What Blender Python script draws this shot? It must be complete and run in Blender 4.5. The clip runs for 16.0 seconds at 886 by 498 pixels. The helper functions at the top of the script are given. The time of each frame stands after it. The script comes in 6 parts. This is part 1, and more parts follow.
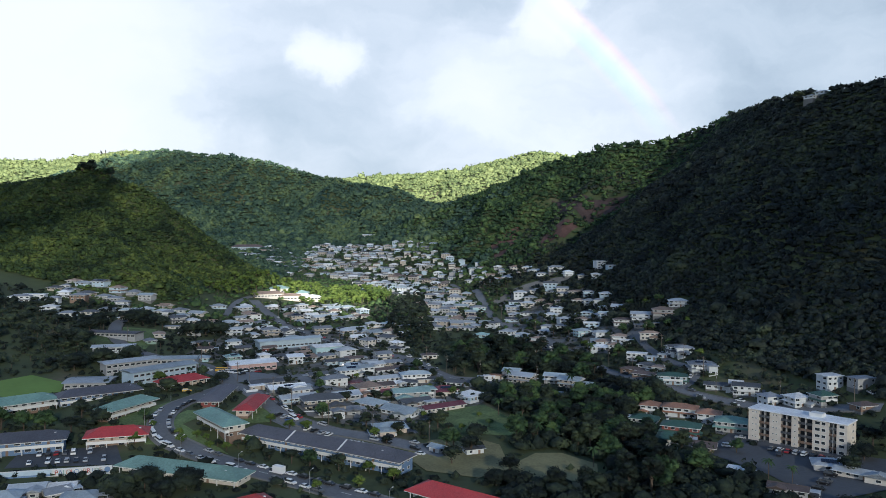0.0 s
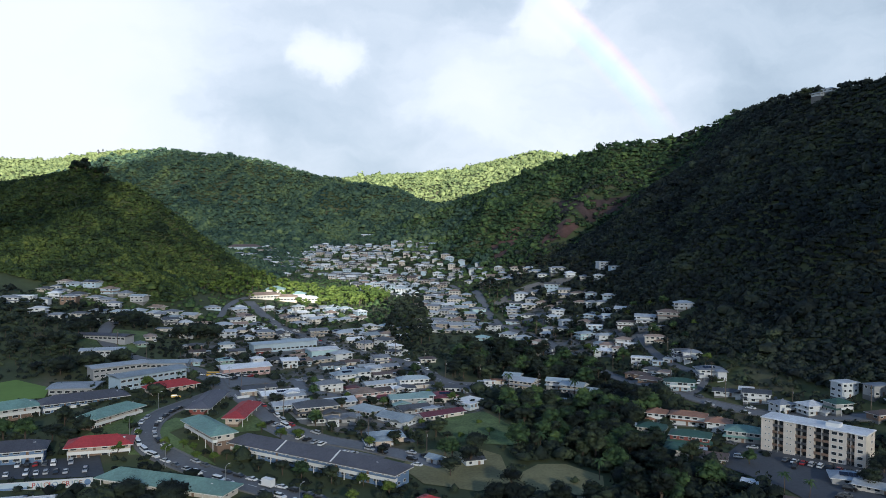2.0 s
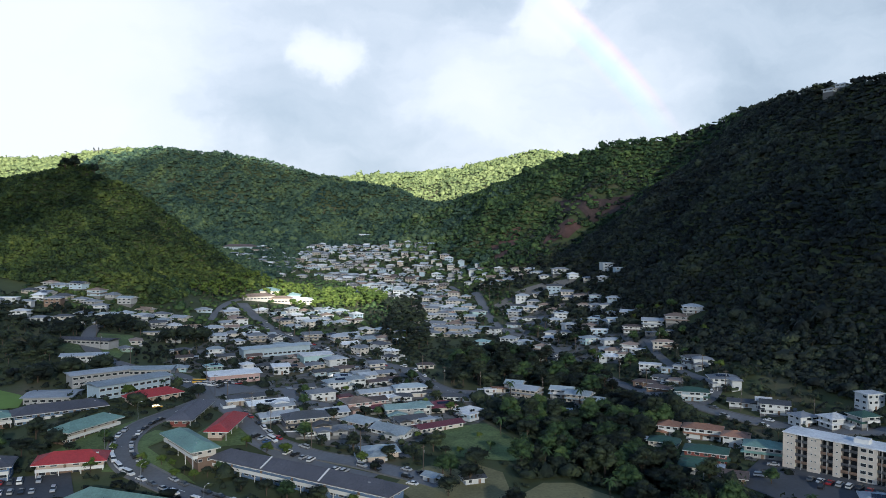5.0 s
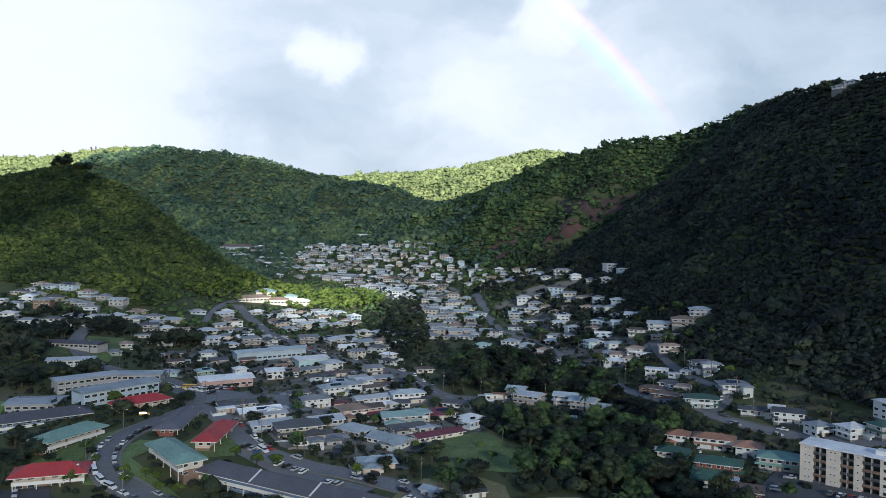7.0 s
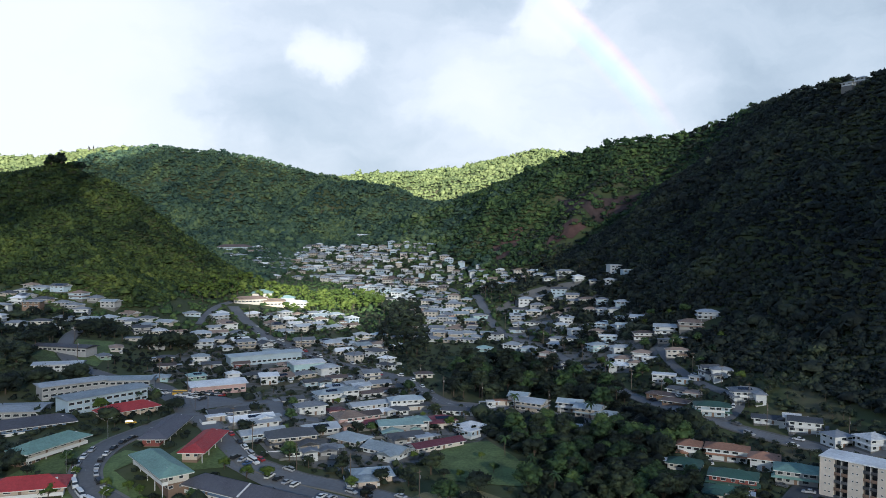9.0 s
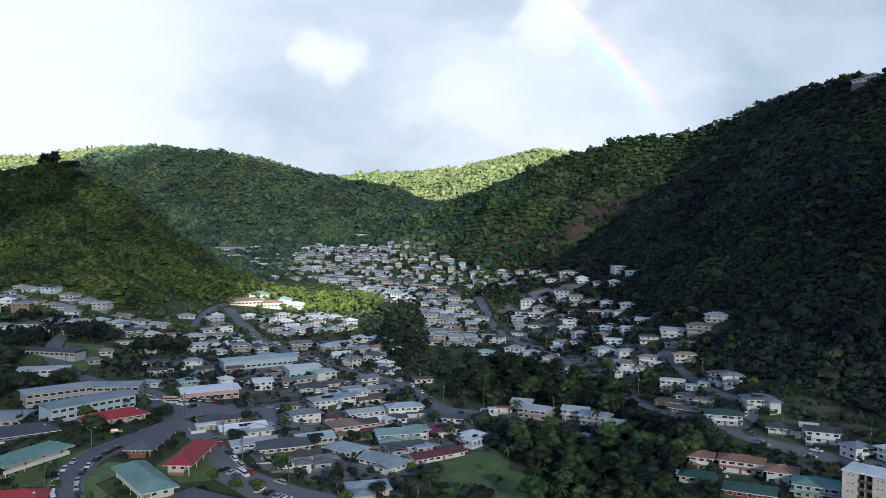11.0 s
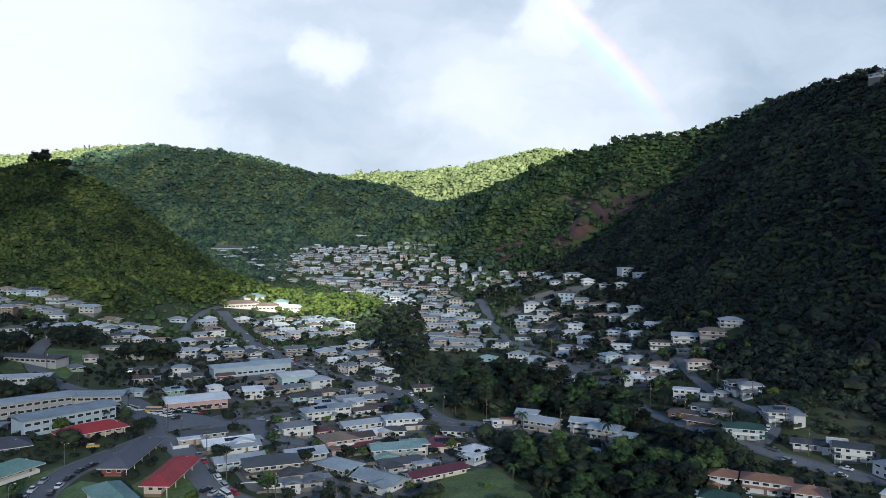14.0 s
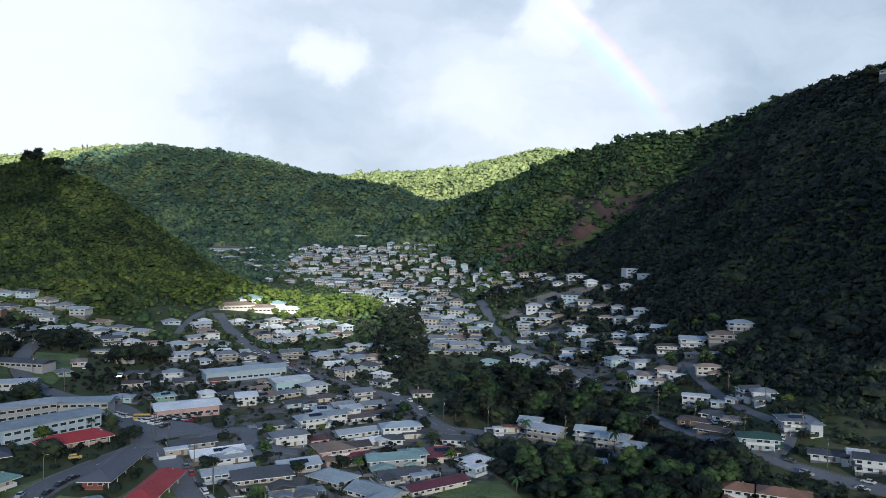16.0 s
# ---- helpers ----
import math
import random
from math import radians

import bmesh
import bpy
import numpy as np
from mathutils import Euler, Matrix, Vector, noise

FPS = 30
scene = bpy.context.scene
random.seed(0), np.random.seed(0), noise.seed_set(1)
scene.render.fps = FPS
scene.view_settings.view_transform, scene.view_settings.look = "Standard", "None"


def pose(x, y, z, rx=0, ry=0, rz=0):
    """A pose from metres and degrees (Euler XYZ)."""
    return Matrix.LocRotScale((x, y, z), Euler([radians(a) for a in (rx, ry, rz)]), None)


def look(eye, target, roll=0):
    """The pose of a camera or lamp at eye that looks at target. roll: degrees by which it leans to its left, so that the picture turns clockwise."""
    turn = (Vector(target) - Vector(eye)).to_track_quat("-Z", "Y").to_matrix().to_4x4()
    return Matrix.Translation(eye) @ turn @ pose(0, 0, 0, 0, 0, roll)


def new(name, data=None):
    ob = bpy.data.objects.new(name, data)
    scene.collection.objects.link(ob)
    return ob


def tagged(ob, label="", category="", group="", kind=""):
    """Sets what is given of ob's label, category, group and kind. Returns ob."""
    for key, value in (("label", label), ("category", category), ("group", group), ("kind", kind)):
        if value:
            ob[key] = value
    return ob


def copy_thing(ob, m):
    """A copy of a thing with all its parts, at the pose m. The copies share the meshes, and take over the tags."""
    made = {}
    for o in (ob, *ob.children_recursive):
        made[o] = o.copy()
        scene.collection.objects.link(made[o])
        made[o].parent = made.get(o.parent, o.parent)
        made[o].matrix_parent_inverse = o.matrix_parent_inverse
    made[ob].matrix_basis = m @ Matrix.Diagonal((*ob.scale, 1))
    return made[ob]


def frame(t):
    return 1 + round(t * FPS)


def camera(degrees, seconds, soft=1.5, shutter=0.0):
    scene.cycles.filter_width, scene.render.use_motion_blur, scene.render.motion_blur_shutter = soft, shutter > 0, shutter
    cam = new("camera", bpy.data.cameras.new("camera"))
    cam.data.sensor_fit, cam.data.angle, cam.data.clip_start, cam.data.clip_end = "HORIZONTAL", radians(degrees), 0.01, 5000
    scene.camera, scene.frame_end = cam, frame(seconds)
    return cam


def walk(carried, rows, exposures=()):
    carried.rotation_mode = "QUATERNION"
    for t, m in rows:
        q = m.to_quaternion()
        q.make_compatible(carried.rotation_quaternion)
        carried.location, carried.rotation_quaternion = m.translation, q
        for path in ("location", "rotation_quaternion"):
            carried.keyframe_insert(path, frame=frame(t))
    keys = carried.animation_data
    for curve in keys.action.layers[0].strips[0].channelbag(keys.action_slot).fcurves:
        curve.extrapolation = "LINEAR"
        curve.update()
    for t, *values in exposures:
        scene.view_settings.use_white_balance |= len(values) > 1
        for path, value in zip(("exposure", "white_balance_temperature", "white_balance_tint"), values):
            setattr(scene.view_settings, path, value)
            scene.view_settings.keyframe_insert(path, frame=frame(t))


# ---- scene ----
cam = camera(60.613, 16.0, soft=0.85)
PATH = [
    (0.0, pose(0.000, 0.000, 95.000) @ pose(0, 0, 0, 0, 0, 0.0000) @ pose(0, 0, 0, 88.2327) @ pose(0, 0, 0, 0, 0, 0.2930)),
    (1.0, pose(0.315, 7.275, 95.066) @ pose(0, 0, 0, 0, 0, 0.0024) @ pose(0, 0, 0, 88.2250) @ pose(0, 0, 0, 0, 0, 0.3248)),
    (2.0, pose(0.595, 14.579, 95.123) @ pose(0, 0, 0, 0, 0, -0.0031) @ pose(0, 0, 0, 88.2147) @ pose(0, 0, 0, 0, 0, 0.3542)),
    (3.0, pose(0.843, 21.905, 95.172) @ pose(0, 0, 0, 0, 0, -0.0123) @ pose(0, 0, 0, 88.2036) @ pose(0, 0, 0, 0, 0, 0.3813)),
    (4.0, pose(1.064, 29.246, 95.211) @ pose(0, 0, 0, 0, 0, -0.0220) @ pose(0, 0, 0, 88.1932) @ pose(0, 0, 0, 0, 0, 0.4060)),
    (5.0, pose(1.260, 36.594, 95.242) @ pose(0, 0, 0, 0, 0, -0.0292) @ pose(0, 0, 0, 88.1845) @ pose(0, 0, 0, 0, 0, 0.4284)),
    (6.0, pose(1.436, 43.944, 95.264) @ pose(0, 0, 0, 0, 0, -0.0321) @ pose(0, 0, 0, 88.1784) @ pose(0, 0, 0, 0, 0, 0.4486)),
    (7.0, pose(1.595, 51.288, 95.277) @ pose(0, 0, 0, 0, 0, -0.0289) @ pose(0, 0, 0, 88.1754) @ pose(0, 0, 0, 0, 0, 0.4664)),
    (8.0, pose(1.741, 58.620, 95.282) @ pose(0, 0, 0, 0, 0, -0.0190) @ pose(0, 0, 0, 88.1759) @ pose(0, 0, 0, 0, 0, 0.4818)),
    (9.0, pose(1.878, 65.933, 95.277) @ pose(0, 0, 0, 0, 0, -0.0020) @ pose(0, 0, 0, 88.1797) @ pose(0, 0, 0, 0, 0, 0.4950)),
    (10.0, pose(2.009, 73.219, 95.264) @ pose(0, 0, 0, 0, 0, 0.0216) @ pose(0, 0, 0, 88.1866) @ pose(0, 0, 0, 0, 0, 0.5058)),
    (11.0, pose(2.139, 80.472, 95.242) @ pose(0, 0, 0, 0, 0, 0.0508) @ pose(0, 0, 0, 88.1958) @ pose(0, 0, 0, 0, 0, 0.5143)),
    (12.0, pose(2.271, 87.685, 95.211) @ pose(0, 0, 0, 0, 0, 0.0838) @ pose(0, 0, 0, 88.2065) @ pose(0, 0, 0, 0, 0, 0.5205)),
    (13.0, pose(2.408, 94.851, 95.172) @ pose(0, 0, 0, 0, 0, 0.1184) @ pose(0, 0, 0, 88.2175) @ pose(0, 0, 0, 0, 0, 0.5243)),
    (14.0, pose(2.555, 101.963, 95.123) @ pose(0, 0, 0, 0, 0, 0.1516) @ pose(0, 0, 0, 88.2273) @ pose(0, 0, 0, 0, 0, 0.5259)),
    (15.0, pose(2.715, 109.015, 95.066) @ pose(0, 0, 0, 0, 0, 0.1798) @ pose(0, 0, 0, 88.2340) @ pose(0, 0, 0, 0, 0, 0.5251)),
    (16.0, pose(2.892, 116.000, 95.000) @ pose(0, 0, 0, 0, 0, 0.1988) @ pose(0, 0, 0, 88.2355) @ pose(0, 0, 0, 0, 0, 0.5220)),
]
walk(cam, PATH, exposures=((0.0, 1.0, 5500, 10), (16.0, 1.0, 5500, 10)))

# ---------------------------------------------------------------- world, sun, exposure
SUN_WAY = Vector((0.304, -0.909, 0.284)).normalized()      # towards the sun, low behind the camera's right shoulder
sun_elev = math.asin(SUN_WAY.z)
sun_azim = math.atan2(SUN_WAY.x, SUN_WAY.y)


def node(tree, kind, *links, **values):
    """A node with inputs given in order: sockets are linked, numbers set, None left alone."""
    n = tree.nodes.new("ShaderNode" + kind)
    for key, v in values.items():
        setattr(n, key, v)
    for i, v in enumerate(links):
        if v is None:
            continue
        if isinstance(v, bpy.types.NodeSocket):
            tree.links.new(v, n.inputs[i])
        else:
            n.inputs[i].default_value = v
    return n


def maths(tree, op, a, b=0.0, c=0.0, clamp=False):
    return node(tree, "Math", a, b, c, operation=op, use_clamp=clamp).outputs[0]


def ramp(tree, fac, stops, mode="LINEAR"):
    n = node(tree, "ValToRGB", fac)
    n.color_ramp.interpolation = mode
    e = n.color_ramp.elements
    while len(e) < len(stops):
        e.new(0.5)
    for el, (p, c) in zip(e, stops):
        el.position = p
        el.color = (c, c, c, 1) if isinstance(c, (int, float)) else (*c, 1)
    return n.outputs[0]


def mix(tree, fac, a, b, blend="MIX"):
    n = tree.nodes.new("ShaderNodeMix")
    n.data_type, n.blend_type = "RGBA", blend
    for sock, v in ((n.inputs[0], fac), (n.inputs[6], a), (n.inputs[7], b)):
        if isinstance(v, bpy.types.NodeSocket):
            tree.links.new(v, sock)
        elif isinstance(v, (int, float)):
            sock.default_value = v
        else:
            sock.default_value = (*v, 1)
    return n.outputs[2]


world = bpy.data.worlds.new("world")
scene.world = world
world.use_nodes = True
wt = world.node_tree
wt.nodes.clear()
way = node(wt, "TexCoord").outputs["Generated"]
sky = node(wt, "TexSky", sky_type="NISHITA", sun_disc=False, sun_elevation=sun_elev, sun_rotation=sun_azim, air_density=1.0, dust_density=2.0).outputs[0]
sky = mix(wt, 1.0, sky, (0.11, 0.11, 0.11), "MULTIPLY")
sep = node(wt, "SeparateXYZ", way)
up = sep.outputs[2]


warp = node(wt, "TexNoise", way, None, 5.0, 6.0, 0.6).outputs["Color"]
shift = node(wt, "VectorMath", node(wt, "VectorMath", warp, (0.5, 0.5, 0.5), operation="SUBTRACT").outputs[0], (0.20, 0.20, 0.14), operation="MULTIPLY").outputs[0]
bent = node(wt, "VectorMath", node(wt, "VectorMath", way, shift, operation="ADD").outputs[0], operation="NORMALIZE").outputs[0]


def near_way(d, wide, source, mode="SMOOTHERSTEP"):
    """1 towards the direction d, falling off over the given width."""
    v = Vector(d).normalized()
    dot = node(wt, "VectorMath", source, tuple(v), operation="DOT_PRODUCT").outputs["Value"]
    off = maths(wt, "ARCCOSINE", maths(wt, "MINIMUM", dot, 1.0))
    return node(wt, "MapRange", off, wide, 0.0, 0.0, 1.0, interpolation_type=mode).outputs[0]


flat = node(wt, "VectorMath", bent, (1.0, 1.0, 2.6), operation="MULTIPLY").outputs[0]
puffs = node(wt, "TexNoise", flat, None, 3.4, 7.0, 0.5).outputs["Fac"]
fine = node(wt, "TexNoise", flat, None, 11.0, 6.0, 0.6).outputs["Fac"]
cover = maths(wt, "ADD", maths(wt, "MULTIPLY", puffs, 0.62), maths(wt, "MULTIPLY", fine, 0.16))
for d, wide, gain in (((-0.68, 1, 0.21), 0.46, 0.60), ((-0.148, 1, 0.222), 0.052, 0.38), ((-0.176, 1, 0.205), 0.034, 0.20), ((0.14, 1, 0.14), 0.26, 0.20), ((0.05, 1, 0.155), 0.10, 0.10), ((0.13, 1, 0.285), 0.07, 0.55),
                      ((0.30, 1, 0.16), 0.10, 0.14), ((0.45, 1, 0.24), 0.26, -0.10), ((-0.14, 1, 0.10), 0.14, 0.05), ((-0.03, 1, 0.24), 0.10, 0.04), ((0.50, 1, 0.15), 0.14, -0.03), ((-0.40, 1, 0.10), 0.18, 0.12)):
    cover = maths(wt, "ADD", cover, maths(wt, "MULTIPLY", near_way(d, wide, bent), gain))
veil = ramp(wt, cover, ((0.26, (0.51, 0.56, 0.585)), (0.36, (0.625, 0.665, 0.675)), (0.47, (0.76, 0.775, 0.765)), (0.62, (0.965, 0.94, 0.885)), (0.85, (1.06, 1.0, 0.925))))
# overhead the cloud deck is thicker and greyer than towards the mountains
deck = ramp(wt, up, ((0.0, 1.0), (0.30, (1.0, 1.0, 1.0)), (0.46, (0.235, 0.355, 0.56)), (1.0, (0.145, 0.238, 0.43))))
veil = mix(wt, 1.0, veil, deck, "MULTIPLY")
sky = mix(wt, 0.93, sky, veil)
# rainbow: 41.5 degrees round the point opposite the sun
anti = node(wt, "VectorMath", way, tuple(-SUN_WAY), operation="DOT_PRODUCT").outputs["Value"]
angle = maths(wt, "ARCCOSINE", anti)
BOW = 0.7243
band = node(wt, "MapRange", angle, BOW - 0.022, BOW + 0.022, 0.0, 1.0).outputs[0]
bow = ramp(wt, band, ((0.0, (0, 0, 0)), (0.15, (0.05, 0.02, 0.10)), (0.34, (0.0, 0.09, 0.17)), (0.52, (0.05, 0.14, 0.05)), (0.68, (0.17, 0.13, 0.0)), (0.85, (0.20, 0.02, 0.03)), (1.0, (0, 0, 0))))
where = maths(wt, "MULTIPLY", near_way((0.225, 1, 0.24), 0.18, way), 1.0)
sky = mix(wt, where, sky, bow, "ADD")
wt.links.new(node(wt, "Background", sky, 0.52).outputs[0], node(wt, "OutputWorld").inputs[0])

sun = new("sun", bpy.data.lights.new("sun", "SUN"))
sun.data.energy, sun.data.angle, sun.data.color = 5.0, radians(0.45), (1.0, 0.89, 0.68)
sun.matrix_world = look(SUN_WAY * 1000, (0, 0, 0))

# ---------------------------------------------------------------- the lie of the land
# TERRAIN-BEGIN
CREST_RIGHT = [(640, -500, 200, 330), (520, 200, 205, 300), (430, 420, 207, 300), (351, 600, 211, 278), (329, 683, 217, 262), (334, 770, 222, 310), (346, 950, 228, 305), (303, 1000, 210, 285),
               (230, 1035, 203, 255), (202, 1065, 196, 240), (146, 1115, 183, 225), (104, 1200, 163, 215), (45, 1300, 141, 215), (6, 1400, 128, 240)]
CREST_BACK = [(6, 1400, 128, 200), (-38, 1497, 138, 190), (-98, 1560, 164, 200), (-160, 1600, 178, 215), (-225, 1630, 186, 230), (-326, 1720, 214, 270), (-394, 1740, 236, 280),
              (-487, 1760, 249, 290), (-583, 1800, 260, 300), (-681, 1850, 271, 330), (-871, 2000, 278, 430), (-1128, 2212, 275, 520), (-1700, 2400, 290, 800), (-2600, 2500, 290, 800)]
# ribs that come down from the valley head
RIBS = ([(-640, 1830, 266, 170), (-585, 1680, 212, 165), (-520, 1530, 158, 150), (-455, 1400, 108, 130), (-400, 1290, 72, 95)],
        [(-487, 1760, 249, 150), (-425, 1600, 190, 145), (-362, 1455, 136, 130), (-318, 1345, 88, 100)],
        [(-225, 1630, 186, 140), (-230, 1510, 156, 135), (-246, 1400, 112, 115), (-255, 1320, 76, 80)],
        [(-98, 1560, 164, 120), (-112, 1455, 134, 115), (-130, 1365, 100, 95), (-140, 1300, 74, 70)],
        [(-820, 1960, 276, 200), (-800, 1760, 225, 190), (-760, 1560, 165, 170), (-700, 1400, 120, 150)],
        [(351, 600, 211, 120), (300, 560, 150, 90), (250, 530, 92, 70), (215, 515, 55, 50)],
        [(334, 770, 222, 120), (275, 745, 158, 95), (225, 735, 105, 75), (190, 730, 70, 50)],
        [(430, 420, 207, 120), (370, 400, 150, 95), (310, 385, 100, 75), (262, 372, 58, 50)])
CREST_SPUR = [(-1400, 900, 120, 300), (-750, 930, 128, 300), (-526, 900, 138, 220), (-440, 880, 149, 190), (-406, 874, 153, 182), (-342, 860, 134, 150), (-286, 844, 92, 104), (-238, 830, 52, 84), (-200, 815, 33, 52)]
CREST_NOSE = [(-406, 874, 152, 182), (-370, 815, 114, 160), (-340, 764, 88, 120), (-290, 705, 64, 85), (-258, 668, 48, 45)]
CREST_FAR = [(-500, 2300, 215, 700), (-195, 2300, 240, 700), (-41, 2300, 252, 700), (79, 2300, 260, 700), (147, 2300, 286, 700), (285, 2300, 318, 700), (388, 2300, 303, 700), (900, 2300, 290, 800), (2600, 2000, 260, 900)]
CRESTS = (CREST_RIGHT, CREST_BACK, CREST_SPUR, CREST_NOSE, CREST_FAR, *RIBS)


def floor_height(x, y):
    z = np.interp(y, [-900, 250, 320, 400, 540, 680, 890, 1000, 1100, 1270, 1400, 2500], [-4, -1, 0, 2, 6, 11, 20, 28, 49, 61, 74, 140])
    z = z + 0.13 * np.clip(-x - 130, 0, 400) * np.clip((y - 330) / 200, 0.25, 1) * np.clip((1150 - y) / 250, 0.1, 1)
    z = z + 13 * np.exp(-((x - 68) ** 2 + (y - 792) ** 2) / 3600) + 6 * np.exp(-((x - 134) ** 2 + (y - 412) ** 2) / 1400)
    k = np.clip(1 - (np.hypot(x + 118, y - 388) - 45) / 40, 0, 1)          # the school stands on a low terrace
    z = z + 5.3 * k * k * (3 - 2 * k)
    return z + 0.05 * np.clip(x - 60, 0, 300) * np.clip((700 - y) / 200, 0, 1)


def hill_height(x, y):
    """How far the hills stand over the valley floor."""
    base = floor_height(x, y)
    best = np.zeros_like(base)
    for crest in CRESTS:
        c = np.array(crest, float)
        rise = np.zeros_like(base)
        for a, b in zip(c[:-1], c[1:]):
            d = b[:2] - a[:2]
            s = np.clip(((x - a[0]) * d[0] + (y - a[1]) * d[1]) / (d @ d), 0, 1)
            far = np.hypot(x - a[0] - s * d[0], y - a[1] - s * d[1])
            top, wide = a[2] + s * (b[2] - a[2]), a[3] + s * (b[3] - a[3])
            rise = np.maximum(rise, np.clip(top - base, 0, None) * np.clip(1 - far / wide, 0, 1) ** 1.5)
        k = 14.0
        both = np.minimum(best, rise)
        best = np.where(both > 0.5, np.maximum(best, rise) + k * np.exp(-np.abs(best - rise) / k) * 0.35 * np.clip(both / 30, 0, 1), np.maximum(best, rise))
    return best


def off_crest(x, y):
    """0 on a crest, 1 at the foot of its slope."""
    best = np.ones_like(x)
    for crest in CRESTS[:5]:
        c = np.array(crest, float)
        for a, b in zip(c[:-1], c[1:]):
            d = b[:2] - a[:2]
            s = np.clip(((x - a[0]) * d[0] + (y - a[1]) * d[1]) / (d @ d), 0, 1)
            best = np.minimum(best, np.hypot(x - a[0] - s * d[0], y - a[1] - s * d[1]) / (a[3] + s * (b[3] - a[3])))
    return best


def waves(x, y, scale, seed):
    r = np.random.RandomState(seed)
    z = np.zeros_like(np.asarray(x, float))
    for k in range(7):
        a, f, ph = r.uniform(0, 6.283), r.uniform(0.6, 1.7) / scale, r.uniform(0, 6.283)
        z = z + np.sin((np.cos(a) * x + np.sin(a) * y) * f * 6.283 + ph)
    return z / 7


def ground_height(x, y):
    x, y = np.asarray(x, float), np.asarray(y, float)
    hill = hill_height(x, y)
    wild = np.clip((hill - 12) / 55, 0, 1)
    top = np.clip(2.6 * off_crest(x, y), 0.05, 1)
    folds = 1 - 3.2 * np.abs(waves(x + 30 * waves(x, y, 300, 5), y, 250, 4))
    z = floor_height(x, y) + hill + wild * top * (np.where(y > 1000, 16, 11) * folds + 6 * waves(x, y, 90, 1) + 3 * waves(x, y, 40, 2))
    return z + 0.25 * waves(x, y, 40, 3)
# TERRAIN-END

# ---------------------------------------------------------------- materials
MATS = {}


def material(name, rough=0.8, metal=0.0):
    m = bpy.data.materials.new(name)
    m.use_nodes = True
    t = m.node_tree
    b = t.nodes["Principled BSDF"]
    b.inputs["Roughness"].default_value = rough
    b.inputs["Metallic"].default_value = metal
    MATS[name] = m
    return m, t, b


def bumped(t, b, height, strength, distance):
    n = node(t, "Bump", strength, distance)
    t.links.new(height, n.inputs["Height"])
    t.links.new(n.outputs[0], b.inputs["Normal"])


def place_of(t):
    return node(t, "NewGeometry").outputs["Position"]


def noise_at(t, scale, detail=4.0, rough=0.55, vec=None):
    return node(t, "TexNoise", vec or place_of(t), None, scale, detail, rough).outputs["Fac"]


def plain(name, colour, rough=0.8, metal=0.0, vary=0.25, grain=0.4, stain=0.06, bump=0.0):
    """Painted or mineral surface: fine grain and broad staining, each object a little different."""
    m, t, b = material(name, rough, metal)
    dark = tuple(c * (1 - vary) for c in colour)
    light = tuple(min(1, c * (1 + vary * 0.5)) for c in colour)
    f = maths(t, "ADD", maths(t, "MULTIPLY", noise_at(t, grain, 5), 0.5), maths(t, "MULTIPLY", noise_at(t, stain, 3), 0.5))
    own = node(t, "ObjectInfo").outputs["Random"]
    f = maths(t, "ADD", f, maths(t, "MULTIPLY", maths(t, "SUBTRACT", own, 0.5), 0.25))
    t.links.new(ramp(t, f, ((0.3, dark), (0.7, light))), b.inputs["Base Color"])
    if bump:
        bumped(t, b, noise_at(t, grain * 4, 4), 0.5, bump)
    return m


def foliage(name, low, mid, high, leaf=1.6, patch=0.018, bump=0.5):
    """Leaves in three tones: stands of one kind of tree, single crowns, and the leaf grain on them."""
    m, t, b = material(name, 0.7)
    b.inputs["Specular IOR Level"].default_value = 0.2
    own = node(t, "NewGeometry").outputs["Random Per Island"]
    f = maths(t, "ADD", maths(t, "MULTIPLY_ADD", noise_at(t, leaf, 4, 0.6), 0.5, -0.18), maths(t, "MULTIPLY", own, 0.18))
    f = maths(t, "ADD", f, maths(t, "MULTIPLY", noise_at(t, leaf * 0.22, 2, 0.5), 0.42))
    f = maths(t, "ADD", f, maths(t, "MULTIPLY", maths(t, "SUBTRACT", noise_at(t, patch, 4, 0.6), 0.5), 1.1))
    f = maths(t, "ADD", f, maths(t, "MULTIPLY", maths(t, "SUBTRACT", noise_at(t, patch * 5, 3, 0.6), 0.5), 1.35))
    t.links.new(ramp(t, f, ((0.12, low), (0.42, mid), (0.80, high))), b.inputs["Base Color"])
    bumped(t, b, noise_at(t, leaf * 1.3, 4, 0.65), 0.8, bump)
    return m


foliage("leaf_forest", (0.014, 0.030, 0.016), (0.052, 0.092, 0.036), (0.135, 0.190, 0.055), leaf=0.9)
# blue-green lightened so that distance haze sits in the colour
foliage("leaf_valley_haze", (0.028, 0.056, 0.046), (0.072, 0.118, 0.072), (0.175, 0.225, 0.085), leaf=0.7, patch=0.009)
# pale tones carry the far ridge's sunlit haze as leaf colour
foliage("leaf_far_haze", (0.11, 0.15, 0.065), (0.205, 0.25, 0.10), (0.30, 0.34, 0.14), leaf=0.5)
foliage("leaf_olive", (0.014, 0.026, 0.012), (0.050, 0.078, 0.022), (0.145, 0.175, 0.042), leaf=1.0, patch=0.014)
# dull scrub green, with the right slope's shade darkened into it
foliage("leaf_scrub_shade", (0.008, 0.012, 0.012), (0.027, 0.036, 0.029), (0.080, 0.098, 0.050), leaf=1.1, patch=0.016)
foliage("leaf_dark", (0.006, 0.010, 0.009), (0.025, 0.036, 0.025), (0.078, 0.100, 0.047), leaf=2.2)
